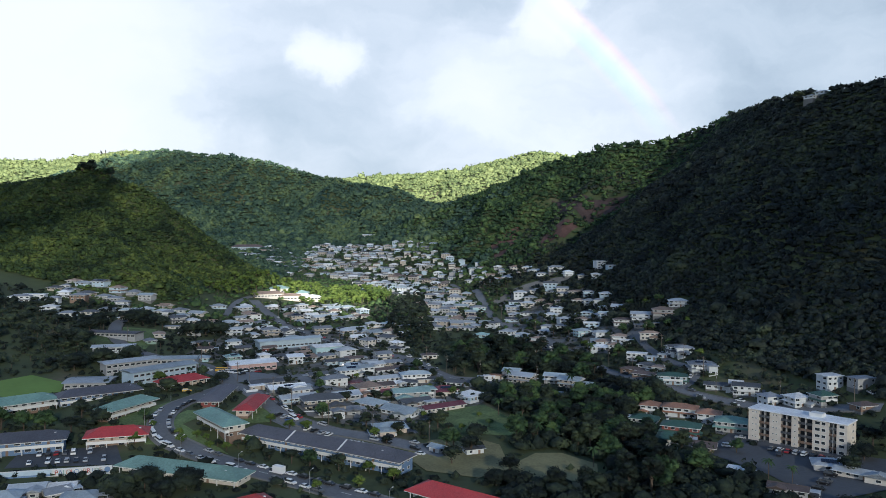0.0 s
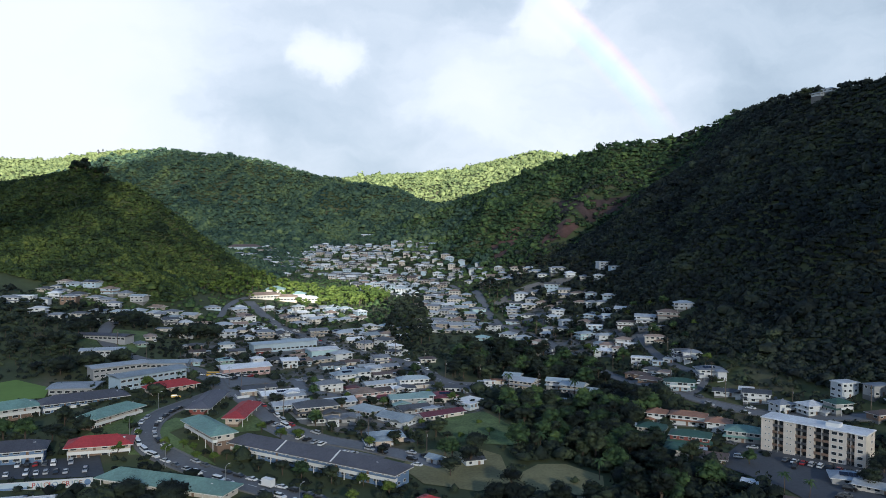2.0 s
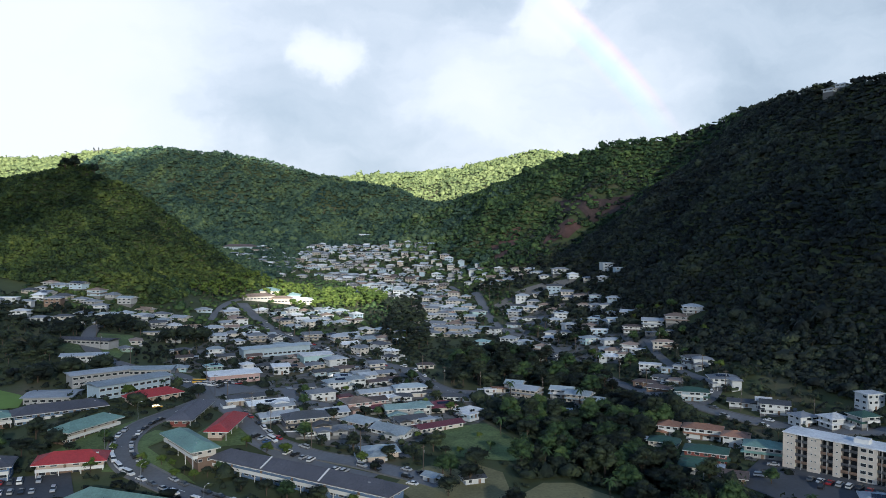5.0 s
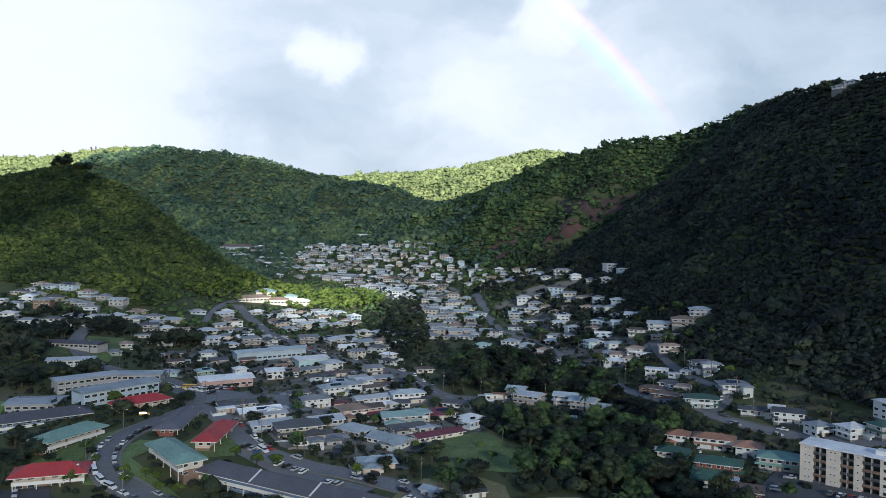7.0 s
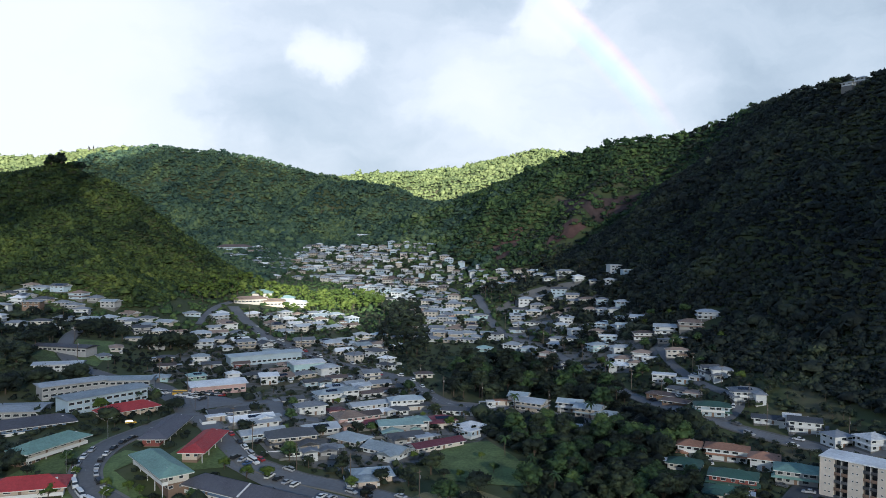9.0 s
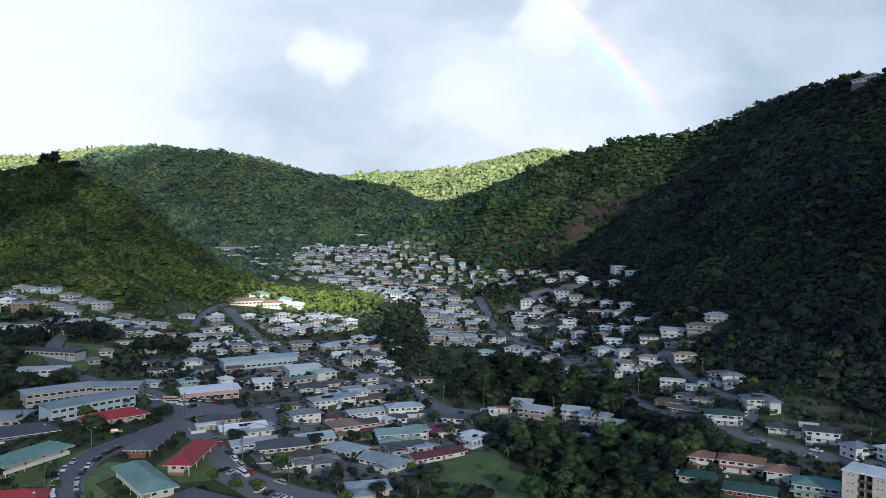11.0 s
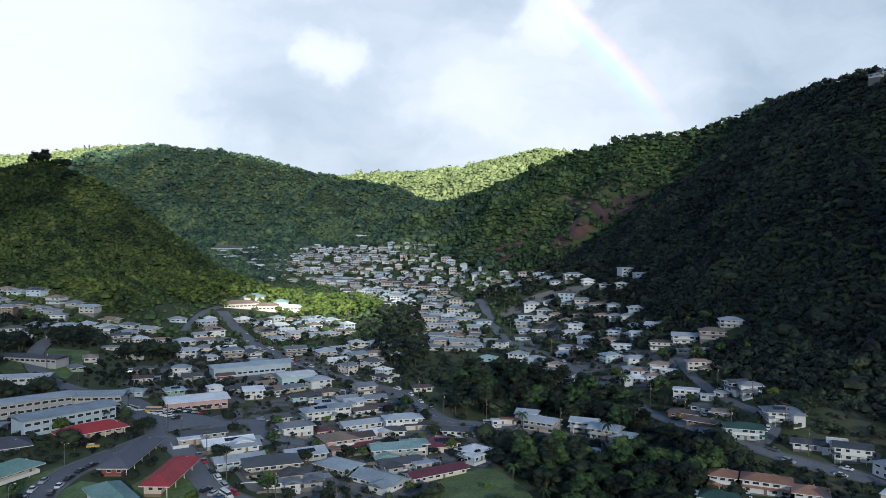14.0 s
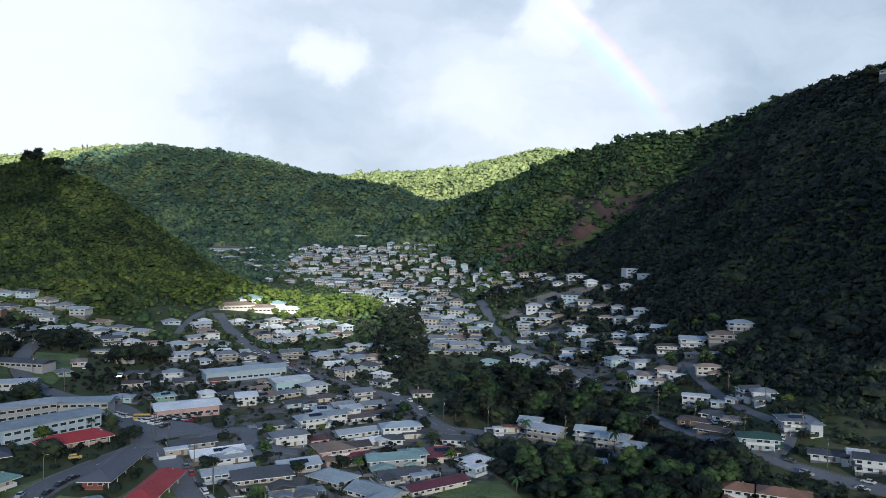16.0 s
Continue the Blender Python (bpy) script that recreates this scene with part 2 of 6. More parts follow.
# bright garden green, which also stands for sun on the low spur's trees
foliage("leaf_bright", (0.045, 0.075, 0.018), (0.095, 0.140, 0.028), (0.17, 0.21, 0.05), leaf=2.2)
plain("bark", (0.10, 0.075, 0.055), 0.9, grain=2.0, bump=0.05)

# the ground: grass, dry soil and undergrowth, bare red rock on the scar
m, t, b = material("earth", 0.95)
broad, small = noise_at(t, 0.02, 5), noise_at(t, 0.35, 5)
c = ramp(t, broad, ((0.35, (0.042, 0.060, 0.024)), (0.55, (0.078, 0.100, 0.036)), (0.70, (0.15, 0.13, 0.08))))
c = mix(t, maths(t, "MULTIPLY", small, 0.5), c, (0.03, 0.035, 0.016))
t.links.new(c, b.inputs["Base Color"])
bumped(t, b, small, 0.6, 0.3)
plain("lawn", (0.135, 0.19, 0.066), 0.95, vary=0.65, grain=0.9, stain=0.09, bump=0.1)
plain("lawn_dry", (0.20, 0.185, 0.088), 0.95, vary=0.5, grain=0.9, stain=0.08, bump=0.1)
plain("field", (0.17, 0.27, 0.055), 0.95, vary=0.15, grain=0.3, stain=0.05)
plain("asphalt", (0.185, 0.19, 0.20), 0.9, vary=0.3, grain=0.8, stain=0.05)
plain("asphalt_dark", (0.075, 0.08, 0.09), 0.85, vary=0.3, grain=0.8, stain=0.05)
plain("concrete", (0.17, 0.17, 0.165), 0.9, vary=0.3, grain=0.6, stain=0.1)
m, t, b = material("yard_ground", 0.95)
mixed, small = noise_at(t, 0.11, 4, 0.6), noise_at(t, 0.9, 5)
c = ramp(t, mixed, ((0.36, (0.040, 0.060, 0.024)), (0.43, (0.085, 0.085, 0.055)), (0.50, (0.17, 0.165, 0.155)), (0.66, (0.23, 0.23, 0.225))))
c = mix(t, maths(t, "MULTIPLY", small, 0.45), c, (0.07, 0.065, 0.055))
t.links.new(c, b.inputs["Base Color"])
bumped(t, b, small, 0.4, 0.1)
plain("paint_line", (0.70, 0.70, 0.66), 0.7)
plain("scar_dark", (0.085, 0.058, 0.056), 0.95, vary=0.5, grain=0.15, stain=0.04, bump=0.8)
plain("gravel", (0.19, 0.175, 0.155), 0.95, vary=0.4, grain=0.4, stain=0.06, bump=0.3)
plain("scar_rock", (0.125, 0.068, 0.058), 0.95, vary=0.5, grain=0.15, stain=0.04, bump=0.8)


def roofing(name, colour, rough=0.6, metal=0.0, vary=0.32, courses=0.0):
    """Sheet or shingle roofing with weather streaks and, where given, courses along the slope."""
    m, t, b = material(name, rough, metal)
    f = maths(t, "ADD", maths(t, "MULTIPLY", noise_at(t, 1.1, 6, 0.65), 0.55), maths(t, "MULTIPLY", noise_at(t, 0.13, 3), 0.45))
    own = node(t, "ObjectInfo").outputs["Random"]
    f = maths(t, "ADD", f, maths(t, "MULTIPLY", maths(t, "SUBTRACT", own, 0.5), 0.3))
    dark, light = tuple(c * (1 - vary) for c in colour), tuple(min(1, c * (1 + vary)) for c in colour)
    t.links.new(ramp(t, f, ((0.3, dark), (0.7, light))), b.inputs["Base Color"])
    if courses:
        obj = node(t, "TexCoord").outputs["Object"]
        w = node(t, "TexWave", obj, courses, 0.6, 2.0, wave_type="BANDS", bands_direction="X")
        bumped(t, b, w.outputs["Fac"], 0.5, 0.05)
    return m


ROOFS = {"grey": (0.225, 0.243, 0.272), "darkgrey": (0.085, 0.09, 0.10), "white": (0.74, 0.75, 0.76), "paleblue": (0.36, 0.42, 0.46), "silver": (0.40, 0.435, 0.475),
         "brown": (0.12, 0.09, 0.08), "tan": (0.30, 0.22, 0.17), "orange": (0.36, 0.19, 0.12), "green": (0.22, 0.36, 0.31), "teal": (0.29, 0.42, 0.41),
         "red": (0.42, 0.05, 0.05), "maroon": (0.16, 0.045, 0.06), "bluegrey": (0.105, 0.105, 0.125), "darkgreen": (0.05, 0.11, 0.085)}
for key, colour in ROOFS.items():
    roofing("roof_" + key, colour, courses=3.0)
WALLS = {"white": (0.63, 0.65, 0.66), "cream": (0.60, 0.56, 0.50), "pink": (0.55, 0.38, 0.36), "blue": (0.15, 0.235, 0.39), "paleblue": (0.42, 0.52, 0.60), "grey": (0.38, 0.38, 0.38),
         "green": (0.30, 0.42, 0.34), "tan": (0.42, 0.37, 0.31), "brown": (0.22, 0.15, 0.11), "peach": (0.58, 0.49, 0.41), "aqua": (0.40, 0.55, 0.58), "redbrown": (0.22, 0.07, 0.06)}
for key, colour in WALLS.items():
    plain("wall_" + key, colour, 0.85, vary=0.18, grain=0.7, stain=0.15)
plain("wall_apartment", (0.72, 0.65, 0.56), 0.85, vary=0.18, grain=0.7, stain=0.15)
plain("trim_white", (0.74, 0.74, 0.72), 0.6, vary=0.12)
m, t, b = material("glass", 0.08)
b.inputs["Base Color"].default_value = (0.035, 0.042, 0.05, 1)
b.inputs["Specular IOR Level"].default_value = 0.6
m, t, b = material("solar", 0.12)
b.inputs["Base Color"].default_value = (0.012, 0.016, 0.035, 1)
plain("wood_pole", (0.14, 0.11, 0.085), 0.9)
plain("steel", (0.40, 0.41, 0.42), 0.45, 0.7)
m, t, b = material("cloud", 0.9)          # thin enough to let some sun through
b.inputs["Base Color"].default_value = (0.85, 0.85, 0.86, 1)
b.inputs["Alpha"].default_value = 0.50
m, t, b = material("cloud_thick", 0.9)
b.inputs["Base Color"].default_value = (0.8, 0.8, 0.82, 1)
b.inputs["Alpha"].default_value = 0.48
m, t, b = material("cloud_mid", 0.9)
b.inputs["Base Color"].default_value = (0.8, 0.8, 0.82, 1)
b.inputs["Alpha"].default_value = 0.10

# ---------------------------------------------------------------- mesh helpers
def bisect_right(row, value):
    return int(np.searchsorted(row, value, "right"))


def mesh_of(name, verts, faces, mats, index=None, smooth=False):
    me = bpy.data.meshes.new(name)
    me.from_pydata([tuple(v) for v in verts], [], [tuple(f) for f in faces])
    for k in mats:
        me.materials.append(MATS[k])
    if index is not None:
        me.polygons.foreach_set("material_index", index)
    if smooth:
        me.polygons.foreach_set("use_smooth", [True] * len(me.polygons))
    me.update()
    return me


def thing(name, m, label, category, group="", kind=""):
    ob = new(name)
    ob.empty_display_size = 0.5
    ob.matrix_world = m
    return tagged(ob, label, category, group, kind)


def part(name, geo, mat, parent, label="", smooth=False, at=None):
    """One mesh under a thing or a part. geo: (verts, faces) or a mesh."""
    me = geo if isinstance(geo, bpy.types.Mesh) else mesh_of(name, geo[0], geo[1], [mat], smooth=smooth)
    ob = new(name, me)
    ob.parent = parent
    if at is not None:
        ob.matrix_basis = at
    return tagged(ob, label)


def box(x0, x1, y0, y1, z0, z1):
    v = [(x, y, z) for z in (z0, z1) for y in (y0, y1) for x in (x0, x1)]
    return v, [(0, 2, 3, 1), (4, 5, 7, 6), (0, 1, 5, 4), (2, 6, 7, 3), (0, 4, 6, 2), (1, 3, 7, 5)]


def joined(*geos):
    v, f = [], []
    for gv, gf in geos:
        f += [tuple(i + len(v) for i in face) for face in gf]
        v += list(gv)
    return v, f


def turned(geo, m):
    return [tuple(m @ Vector(p)) for p in geo[0]], geo[1]


# ---------------------------------------------------------------- the ground
xs = np.unique(np.concatenate([np.linspace(-4500, -1400, 20), np.linspace(-1400, -480, 56), np.arange(-480, 480, 6.0), np.linspace(480, 1400, 40), np.linspace(1400, 4500, 18)]))
ys = np.unique(np.concatenate([np.linspace(-1500, 180, 40), np.arange(180, 1300, 6.0), np.linspace(1300, 2500, 90), np.linspace(2500, 4700, 26)]))
gx, gy = np.meshgrid(xs, ys)
gz = ground_height(gx, gy)
nx, ny = len(xs), len(ys)
x_list, y_list, z_list = xs, ys, gz.tolist()


def zg(x, y):
    """Height of the ground sheet at a place."""
    i = min(max(bisect_right(x_list, x) - 1, 0), nx - 2)
    j = min(max(bisect_right(y_list, y) - 1, 0), ny - 2)
    u, v = (x - x_list[i]) / (x_list[i + 1] - x_list[i]), (y - y_list[j]) / (y_list[j + 1] - y_list[j])
    a, b = z_list[j], z_list[j + 1]
    return (a[i] * (1 - u) + a[i + 1] * u) * (1 - v) + (b[i] * (1 - u) + b[i + 1] * u) * v


i0 = (np.arange(ny - 1)[:, None] * nx + np.arange(nx - 1)).ravel()
ground = new("ground", mesh_of("ground", np.stack([gx, gy, gz], -1).reshape(-1, 3).tolist(), np.stack([i0, i0 + 1, i0 + nx + 1, i0 + nx], -1).tolist(), ["earth"], smooth=True))
tagged(ground, "valley ground of grass, soil and undergrowth between hills", "ground", kind="structure")

# ---------------------------------------------------------------- forest on the hills
def ico(level):
    bm = bmesh.new()
    bmesh.ops.create_icosphere(bm, subdivisions=level, radius=1.0)
    v = np.array([p.co[:] for p in bm.verts])
    f = np.array([[q.index for q in face.verts] for face in bm.faces])
    bm.free()
    return v, f


def lumps(level, count, seed, rough):
    """Uneven crown shapes to scatter."""
    v, f = ico(level)
    r = np.random.RandomState(seed)
    out = []
    for _ in range(count):
        k = 1 + rough * sum(np.sin(v @ r.uniform(-5, 5, 3) + r.uniform(0, 6.28)) for _ in range(4)) / 2 + r.uniform(-0.16, 0.16, len(v))
        p = v * k[:, None]
        p[:, 2] = np.where(p[:, 2] < 0, p[:, 2] * 0.5, p[:, 2])
        out.append(p)
    return out, f


def sprays(middle, outward, size, rs, tilt=0.75):
    """Leaf sprays: one ragged triangle at each point, facing roughly outward."""
    n = outward + rs.normal(size=outward.shape) * tilt
    n /= np.linalg.norm(n, axis=1, keepdims=True)
    a = np.cross(n, rs.normal(size=n.shape))
    a /= np.linalg.norm(a, axis=1, keepdims=True)
    b = np.cross(n, a)
    k = np.asarray(size)[:, None]
    w = rs.uniform(0.55, 1.25, (len(n), 3))
    return np.stack([middle + a * k * w[:, :1], middle + (-0.5 * a + 0.87 * b) * k * w[:, 1:2], middle + (-0.5 * a - 0.87 * b) * k * w[:, 2:]], 1)


def scatter(name, places, radii, mats, seed, level=1, tall=0.74, rough=0.26, sink=0.0, leaves=14, spray=(0.26, 0.5)):
    """Many crowns in one mesh: an uneven heart with leaf sprays standing out of it."""
    shapes, f = lumps(level, 14, seed, rough)
    f = f[ico(level)[0][f][:, :, 2].mean(1) > -0.2]      # the underside never shows
    r = np.random.RandomState(seed + 1)
    k0 = len(shapes[0])
    full = []
    for p in shapes:
        way_out = r.normal(size=(leaves, 3))
        way_out[:, 2] = np.abs(way_out[:, 2]) * 0.9 - 0.15
        way_out /= np.linalg.norm(way_out, axis=1, keepdims=True)
        c = way_out * r.uniform(0.78, 1.12, (leaves, 1))
        full.append(np.concatenate([p * 0.84, sprays(c, way_out, r.uniform(*spray, leaves), r).reshape(-1, 3)]))
    f = np.concatenate([f, k0 + np.arange(leaves * 3).reshape(-1, 3)])
    n, nv = len(places), len(full[0])
    kind = r.randint(0, len(full), n)
    a = r.uniform(0, 6.283, n)
    s = np.stack(full)[kind]
    wide = r.uniform(0.8, 1.25, (n, 1))
    x = (s[..., 0] * np.cos(a)[:, None] - s[..., 1] * np.sin(a)[:, None]) * wide
    y = s[..., 0] * np.sin(a)[:, None] + s[..., 1] * np.cos(a)[:, None]
    z = s[..., 2] * tall * r.uniform(0.7, 1.6, (n, 1)) + (1 - sink) * 0.5
    p = np.stack([x, y, z], -1) * radii[:, None, None] + places[:, None]
    faces = (f[None] + (np.arange(n) * nv)[:, None, None]).reshape(-1, 3)
    me = bpy.data.meshes.new(name)
    me.vertices.add(n * nv)
    me.vertices.foreach_set("co", p.ravel())
    me.loops.add(faces.size)
    me.loops.foreach_set("vertex_index", faces.ravel().astype(np.int32))
    me.polygons.add(len(faces))
    me.polygons.foreach_set("loop_start", np.arange(0, faces.size, 3, dtype=np.int32))
    for k in mats:
        me.materials.append(MATS[k])
    me.polygons.foreach_set("use_smooth", np.ones(len(faces), bool))
    me.update(calc_edges=True)
    return new(name, me)


def strewn(x0, x1, y0, y1, step, seed):
    r = np.random.RandomState(seed)
    gx, gy = np.meshgrid(np.arange(x0, x1, step), np.arange(y0, y1, step))
    gx, gy = gx.ravel() + r.uniform(-0.55, 0.55, gx.size) * step, gy.ravel() + r.uniform(-0.55, 0.55, gx.size) * step
    return gx, gy


def hill_forest(name, x0, x1, y0, y1, step, size, seed, label, mat="leaf_forest", least=9.0, most=1e9, front=None, level=1, leaves=12, share=1.0, room=1.0, category="forest", spray=(0.26, 0.5)):
    x, y = strewn(x0, x1, y0, y1, step, seed)
    h = hill_height(x, y)
    r = np.random.RandomState(seed + 7)
    keep = (h > least) & (h < most) & (np.abs(x / np.maximum(y, 1)) < 0.63) & (r.uniform(size=len(x)) < share)
    if front is not None:
        keep &= front(x, y)
    x, y = x[keep], y[keep]
    keep = open_ground(x, y, room)
    x, y = x[keep], y[keep]
    rad = 1.2 * size * (0.55 + 1.0 * r.beta(1.5, 3.0, len(x))) * np.where(r.uniform(size=len(x)) < 0.05, 1.7, 1.0)
    ob = scatter(name, np.stack([x, y, ground_height(x, y)], -1), rad, [mat], seed, level, leaves=leaves, spray=spray)
    return tagged(ob, label, category, kind="stuff")

# ---------------------------------------------------------------- unseen clouds added behind the camera, between the sun and the valley
def shade_bank():
    """A broken cloud layer added out of view; the sun reaches the ground through its gap and past its far edge."""
    high, step = 1600.0, 30.0
    sx, sy = SUN_WAY.x / SUN_WAY.z * high, SUN_WAY.y / SUN_WAY.z * high
    ii, jj = np.meshgrid(np.arange(-95, 62), np.arange(-30, 92), indexing="ij")
    x, y = ii * step, jj * step
    wob = 55 * waves(x, y, 400, 11) + 30 * waves(x, y, 150, 12)
    # gap and far edge are shaped to choose which ground the sun reaches
    gap = ((x + 148 + 0.15 * (y - 860)) / 88) ** 2 + ((y - 850) / 112) ** 2
    edge = np.interp(x, [-1600, -1150, -1064, -1000, -927, -850, -753, -646, -555, -424, 0, 2000], [2300, 2340, 2480, 2610, 2660, 2640, 2520, 2440, 2370, 2300, 2420, 2500])
    keep = (y < edge + wob * 0.5) & (gap + wob / 260 > 1)
    top = high + 6 + 3 * waves(x, y, 260, 13)
    v = np.concatenate([np.stack([x + sx, y + sy, 0 * x + high], -1).reshape(-1, 3), np.stack([x + sx, y + sy, top], -1).reshape(-1, 3)]).tolist()
    n, across = x.size, x.shape[1]
    f = []
    for i, j in zip(*np.nonzero(keep[:-1, :-1])):
        c = int(i) * across + int(j)
        q = (c, c + across, c + across + 1, c + 1)
        f += [q[::-1], tuple(k + n for k in q)]
    ob = new("cloud", mesh_of("cloud", v, f, ["cloud"], smooth=True))
    return tagged(ob, "unseen broken grey cloud layer, added high behind the valley mouth as shade", "cloud", kind="structure")


def shade_heap(gx, gy, rx, ry, seed, mat="cloud_thick"):
    """A thicker unseen heap on the same sun-ward slant, added to shade spur, slope and floor."""
    high = 1500.0
    v, f = ico(4)
    r = np.random.RandomState(seed)
    k = 1 + 0.14 * sum(np.sin(v @ r.uniform(-6, 6, 3) + r.uniform(0, 6.28)) for _ in range(5)) / 2
    p = v * k[:, None] * np.array((rx, ry, 40.0)) + np.array((gx + SUN_WAY.x / SUN_WAY.z * high, gy + SUN_WAY.y / SUN_WAY.z * high, high))
    ob = new("cloud", mesh_of("cloud", p.tolist(), f.tolist(), [mat], smooth=True))
    return tagged(ob, "unseen heaped grey cloud, added behind the valley mouth to cast shade", "cloud", kind="structure")


shade_bank()
# each heap is added only to darken the ground it covers
shade_heap(-710, 1180, 230, 300, 3)
shade_heap(360, 1080, 300, 420, 4)
shade_heap(205, 790, 115, 210, 8)
shade_heap(20, 330, 430, 300, 5, "cloud_mid")
shade_heap(-280, 470, 170, 190, 6, "cloud_mid")

# ---------------------------------------------------------------- roads
TAKEN = []          # x, y, radius kept clear of wild growth


def curve_through(points, step=4.0):
    p = [Vector((x, y)) for x, y in points]
    p = [2 * p[0] - p[1], *p, 2 * p[-1] - p[-2]]
    out = []
    for a, b, c, d in zip(p, p[1:], p[2:], p[3:]):
        n = max(2, int((c - b).length / step))
        for k in range(n):
            s = k / n
            out.append(0.5 * ((2 * b) + (c - a) * s + (2 * a - 5 * b + 4 * c - d) * s * s + (3 * b - a - 3 * c + d) * s ** 3))
    return out + [p[-2]]


def ribbon(line, off0, off1, lift, drop=0.6):
    """A strip along a line between two offsets, draped on the ground, with a thickness."""
    v, f = [], []
    for i, p in enumerate(line):
        d = (line[min(i + 1, len(line) - 1)] - line[max(i - 1, 0)]).normalized()
        n = Vector((-d.y, d.x))
        mid = zg(p.x, p.y)
        for off in (off0, off1):
            q = p + n * off
            z = max(zg(q.x, q.y) * 0.5 + mid * 0.5, zg(q.x, q.y)) + lift
            v += [(q.x, q.y, z), (q.x, q.y, z - drop)]
    for i in range(len(line) - 1):
        a, b = 4 * i, 4 * i + 4
        f += [(a, a + 2, b + 2, b), (a, b, b + 1, a + 1), (a + 2, a + 3, b + 3, b + 2)]
    return v, f


ROADS = {}


def road(name, wide, points, kerb=True, dashes=False):
    line = curve_through(points)
    ROADS[name] = line
    ob = new("road", mesh_of("road", *ribbon(line, -wide / 2, wide / 2, 0.32), ["asphalt"]))
    tagged(ob, "grey worn asphalt street with patched surface", "road", kind="structure")
    for p in line[::2]:
        TAKEN.append((p.x, p.y, wide / 2 + 3.0))
    if kerb:
        for a, b in ((-wide / 2 - 0.9, -wide / 2), (wide / 2, wide / 2 + 0.9)):
            tagged(new("pavement", mesh_of("pavement", *ribbon(line, a, b, 0.46), ["concrete"])), "pale concrete pavement with a kerb beside the street", "pavement", kind="structure")
    if dashes:
        v, f = [], []
        for i in range(0, len(line) - 1, 3):
            sv, sf = ribbon(line[i:i + 2], -0.12, 0.12, 0.345, 0.02)
            f += [tuple(k + len(v) for k in q) for q in sf]
            v += sv
        tagged(new("lane_marking", mesh_of("lane_marking", v, f, ["paint_line"])), "worn pale dashed line along the street", "road marking", kind="stuff")
    return line


road("school_road", 10, [(0, 246), (-28, 263), (-55, 280), (-78, 294), (-103.4, 312.5), (-117.2, 322.1), (-124.9, 332.9), (-129.1, 349.5), (-129.1, 367.6), (-124.3, 383.5), (-114.6, 409.5)], dashes=True)
road("school_lane", 9, [(-114.6, 409.5), (-101.5, 396.8), (-90.9, 381.1), (-79.6, 362.3), (-71.2, 351.9), (-58.3, 346.4), (-34, 336.1), (-13, 323), (2, 312)])
road("cross_lane", 7, [(-104.4, 396.8), (-92, 425.1), (-82, 443), (-76.3, 420.5), (-66.1, 412), (-54.9, 413.3)], kerb=False)
road("main_street", 8, [(-185, 740), (-167, 701), (-141, 652), (-115, 611), (-88, 571), (-67, 548), (-42, 525), (-22, 506), (-9, 477), (4, 453), (16, 449), (31, 444), (45, 438), (56, 432), (74, 417)], dashes=True)
road("hill_road", 5.6, [(10, 921), (27, 860), (38, 754), (44.5, 686), (53, 644), (68, 612), (79, 573), (88, 532), (95, 497), (100, 470), (105, 445), (112, 422), (117, 406), (125, 393), (135, 380), (160, 352), (190, 325)], dashes=True)
road("upper_lane", 4.5, [(133, 521), (132, 493), (134, 464), (136.5, 438), (139, 418), (137, 407), (130, 399), (121, 397)], kerb=False)
road("side_lane", 6, [(53, 644), (65, 640), (78, 652), (84, 663)], kerb=False)
road("left_road", 7, [(-243, 590), (-240, 558), (-225, 519), (-204, 495), (-184, 484), (-167, 480), (-143, 468), (-114.6, 409.5)])
road("spur_road", 6, [(-185, 646), (-193, 693), (-196, 736), (-192, 762)], kerb=False)


def patch(name, points, mat, label, category, lift=0.3, step=5.0, clear=1.0):
    """A flat piece of ground of its own surface, draped on the land."""
    p = [Vector(q) for q in points]
    x0, x1 = min(q.x for q in p), max(q.x for q in p)
    y0, y1 = min(q.y for q in p), max(q.y for q in p)
    bm = bmesh.new()
    face = bm.faces.new([bm.verts.new((q.x, q.y, 0)) for q in p])
    x = x0 + step
    while x < x1:
        bmesh.ops.bisect_plane(bm, geom=bm.verts[:] + bm.edges[:] + bm.faces[:], plane_co=(x, 0, 0), plane_no=(1, 0, 0))
        x += step
    y = y0 + step
    while y < y1:
        bmesh.ops.bisect_plane(bm, geom=bm.verts[:] + bm.edges[:] + bm.faces[:], plane_co=(0, y, 0), plane_no=(0, 1, 0))
        y += step
    for q in bm.verts:
        q.co.z = zg(q.co.x, q.co.y) + lift
        if clear and random.random() < clear:
            TAKEN.append((q.co.x, q.co.y, step * 0.9))
    bmesh.ops.recalc_face_normals(bm, faces=bm.faces[:])
    me = bpy.data.meshes.new(name)
    bm.to_mesh(me)
    bm.free()
    me.materials.append(MATS[mat])
    for q in me.polygons:
        if q.normal.z < 0:
            q.flip()
    return tagged(new(name, me), label, category, kind="structure")


patch("parking_lot", [(-168, 288), (-173.1, 309.1), (-137.5, 317.9), (-126.1, 297.1)], "asphalt_dark", "dark asphalt school parking lot", "parking lot")
patch("parking_lot", [(108, 309), (128, 334), (150, 312), (175, 282), (160, 262), (128, 252), (122, 280)], "asphalt_dark", "dark asphalt parking lot beside the apartment block", "parking lot")
patch("parking_lot", [(-165.1, 476.2), (-140, 470), (-107.8, 446.3), (-93.1, 431.6), (-111.9, 415.6), (-133.8, 433.7)], "asphalt", "grey asphalt parking lot beside the street", "parking lot", lift=0.28)
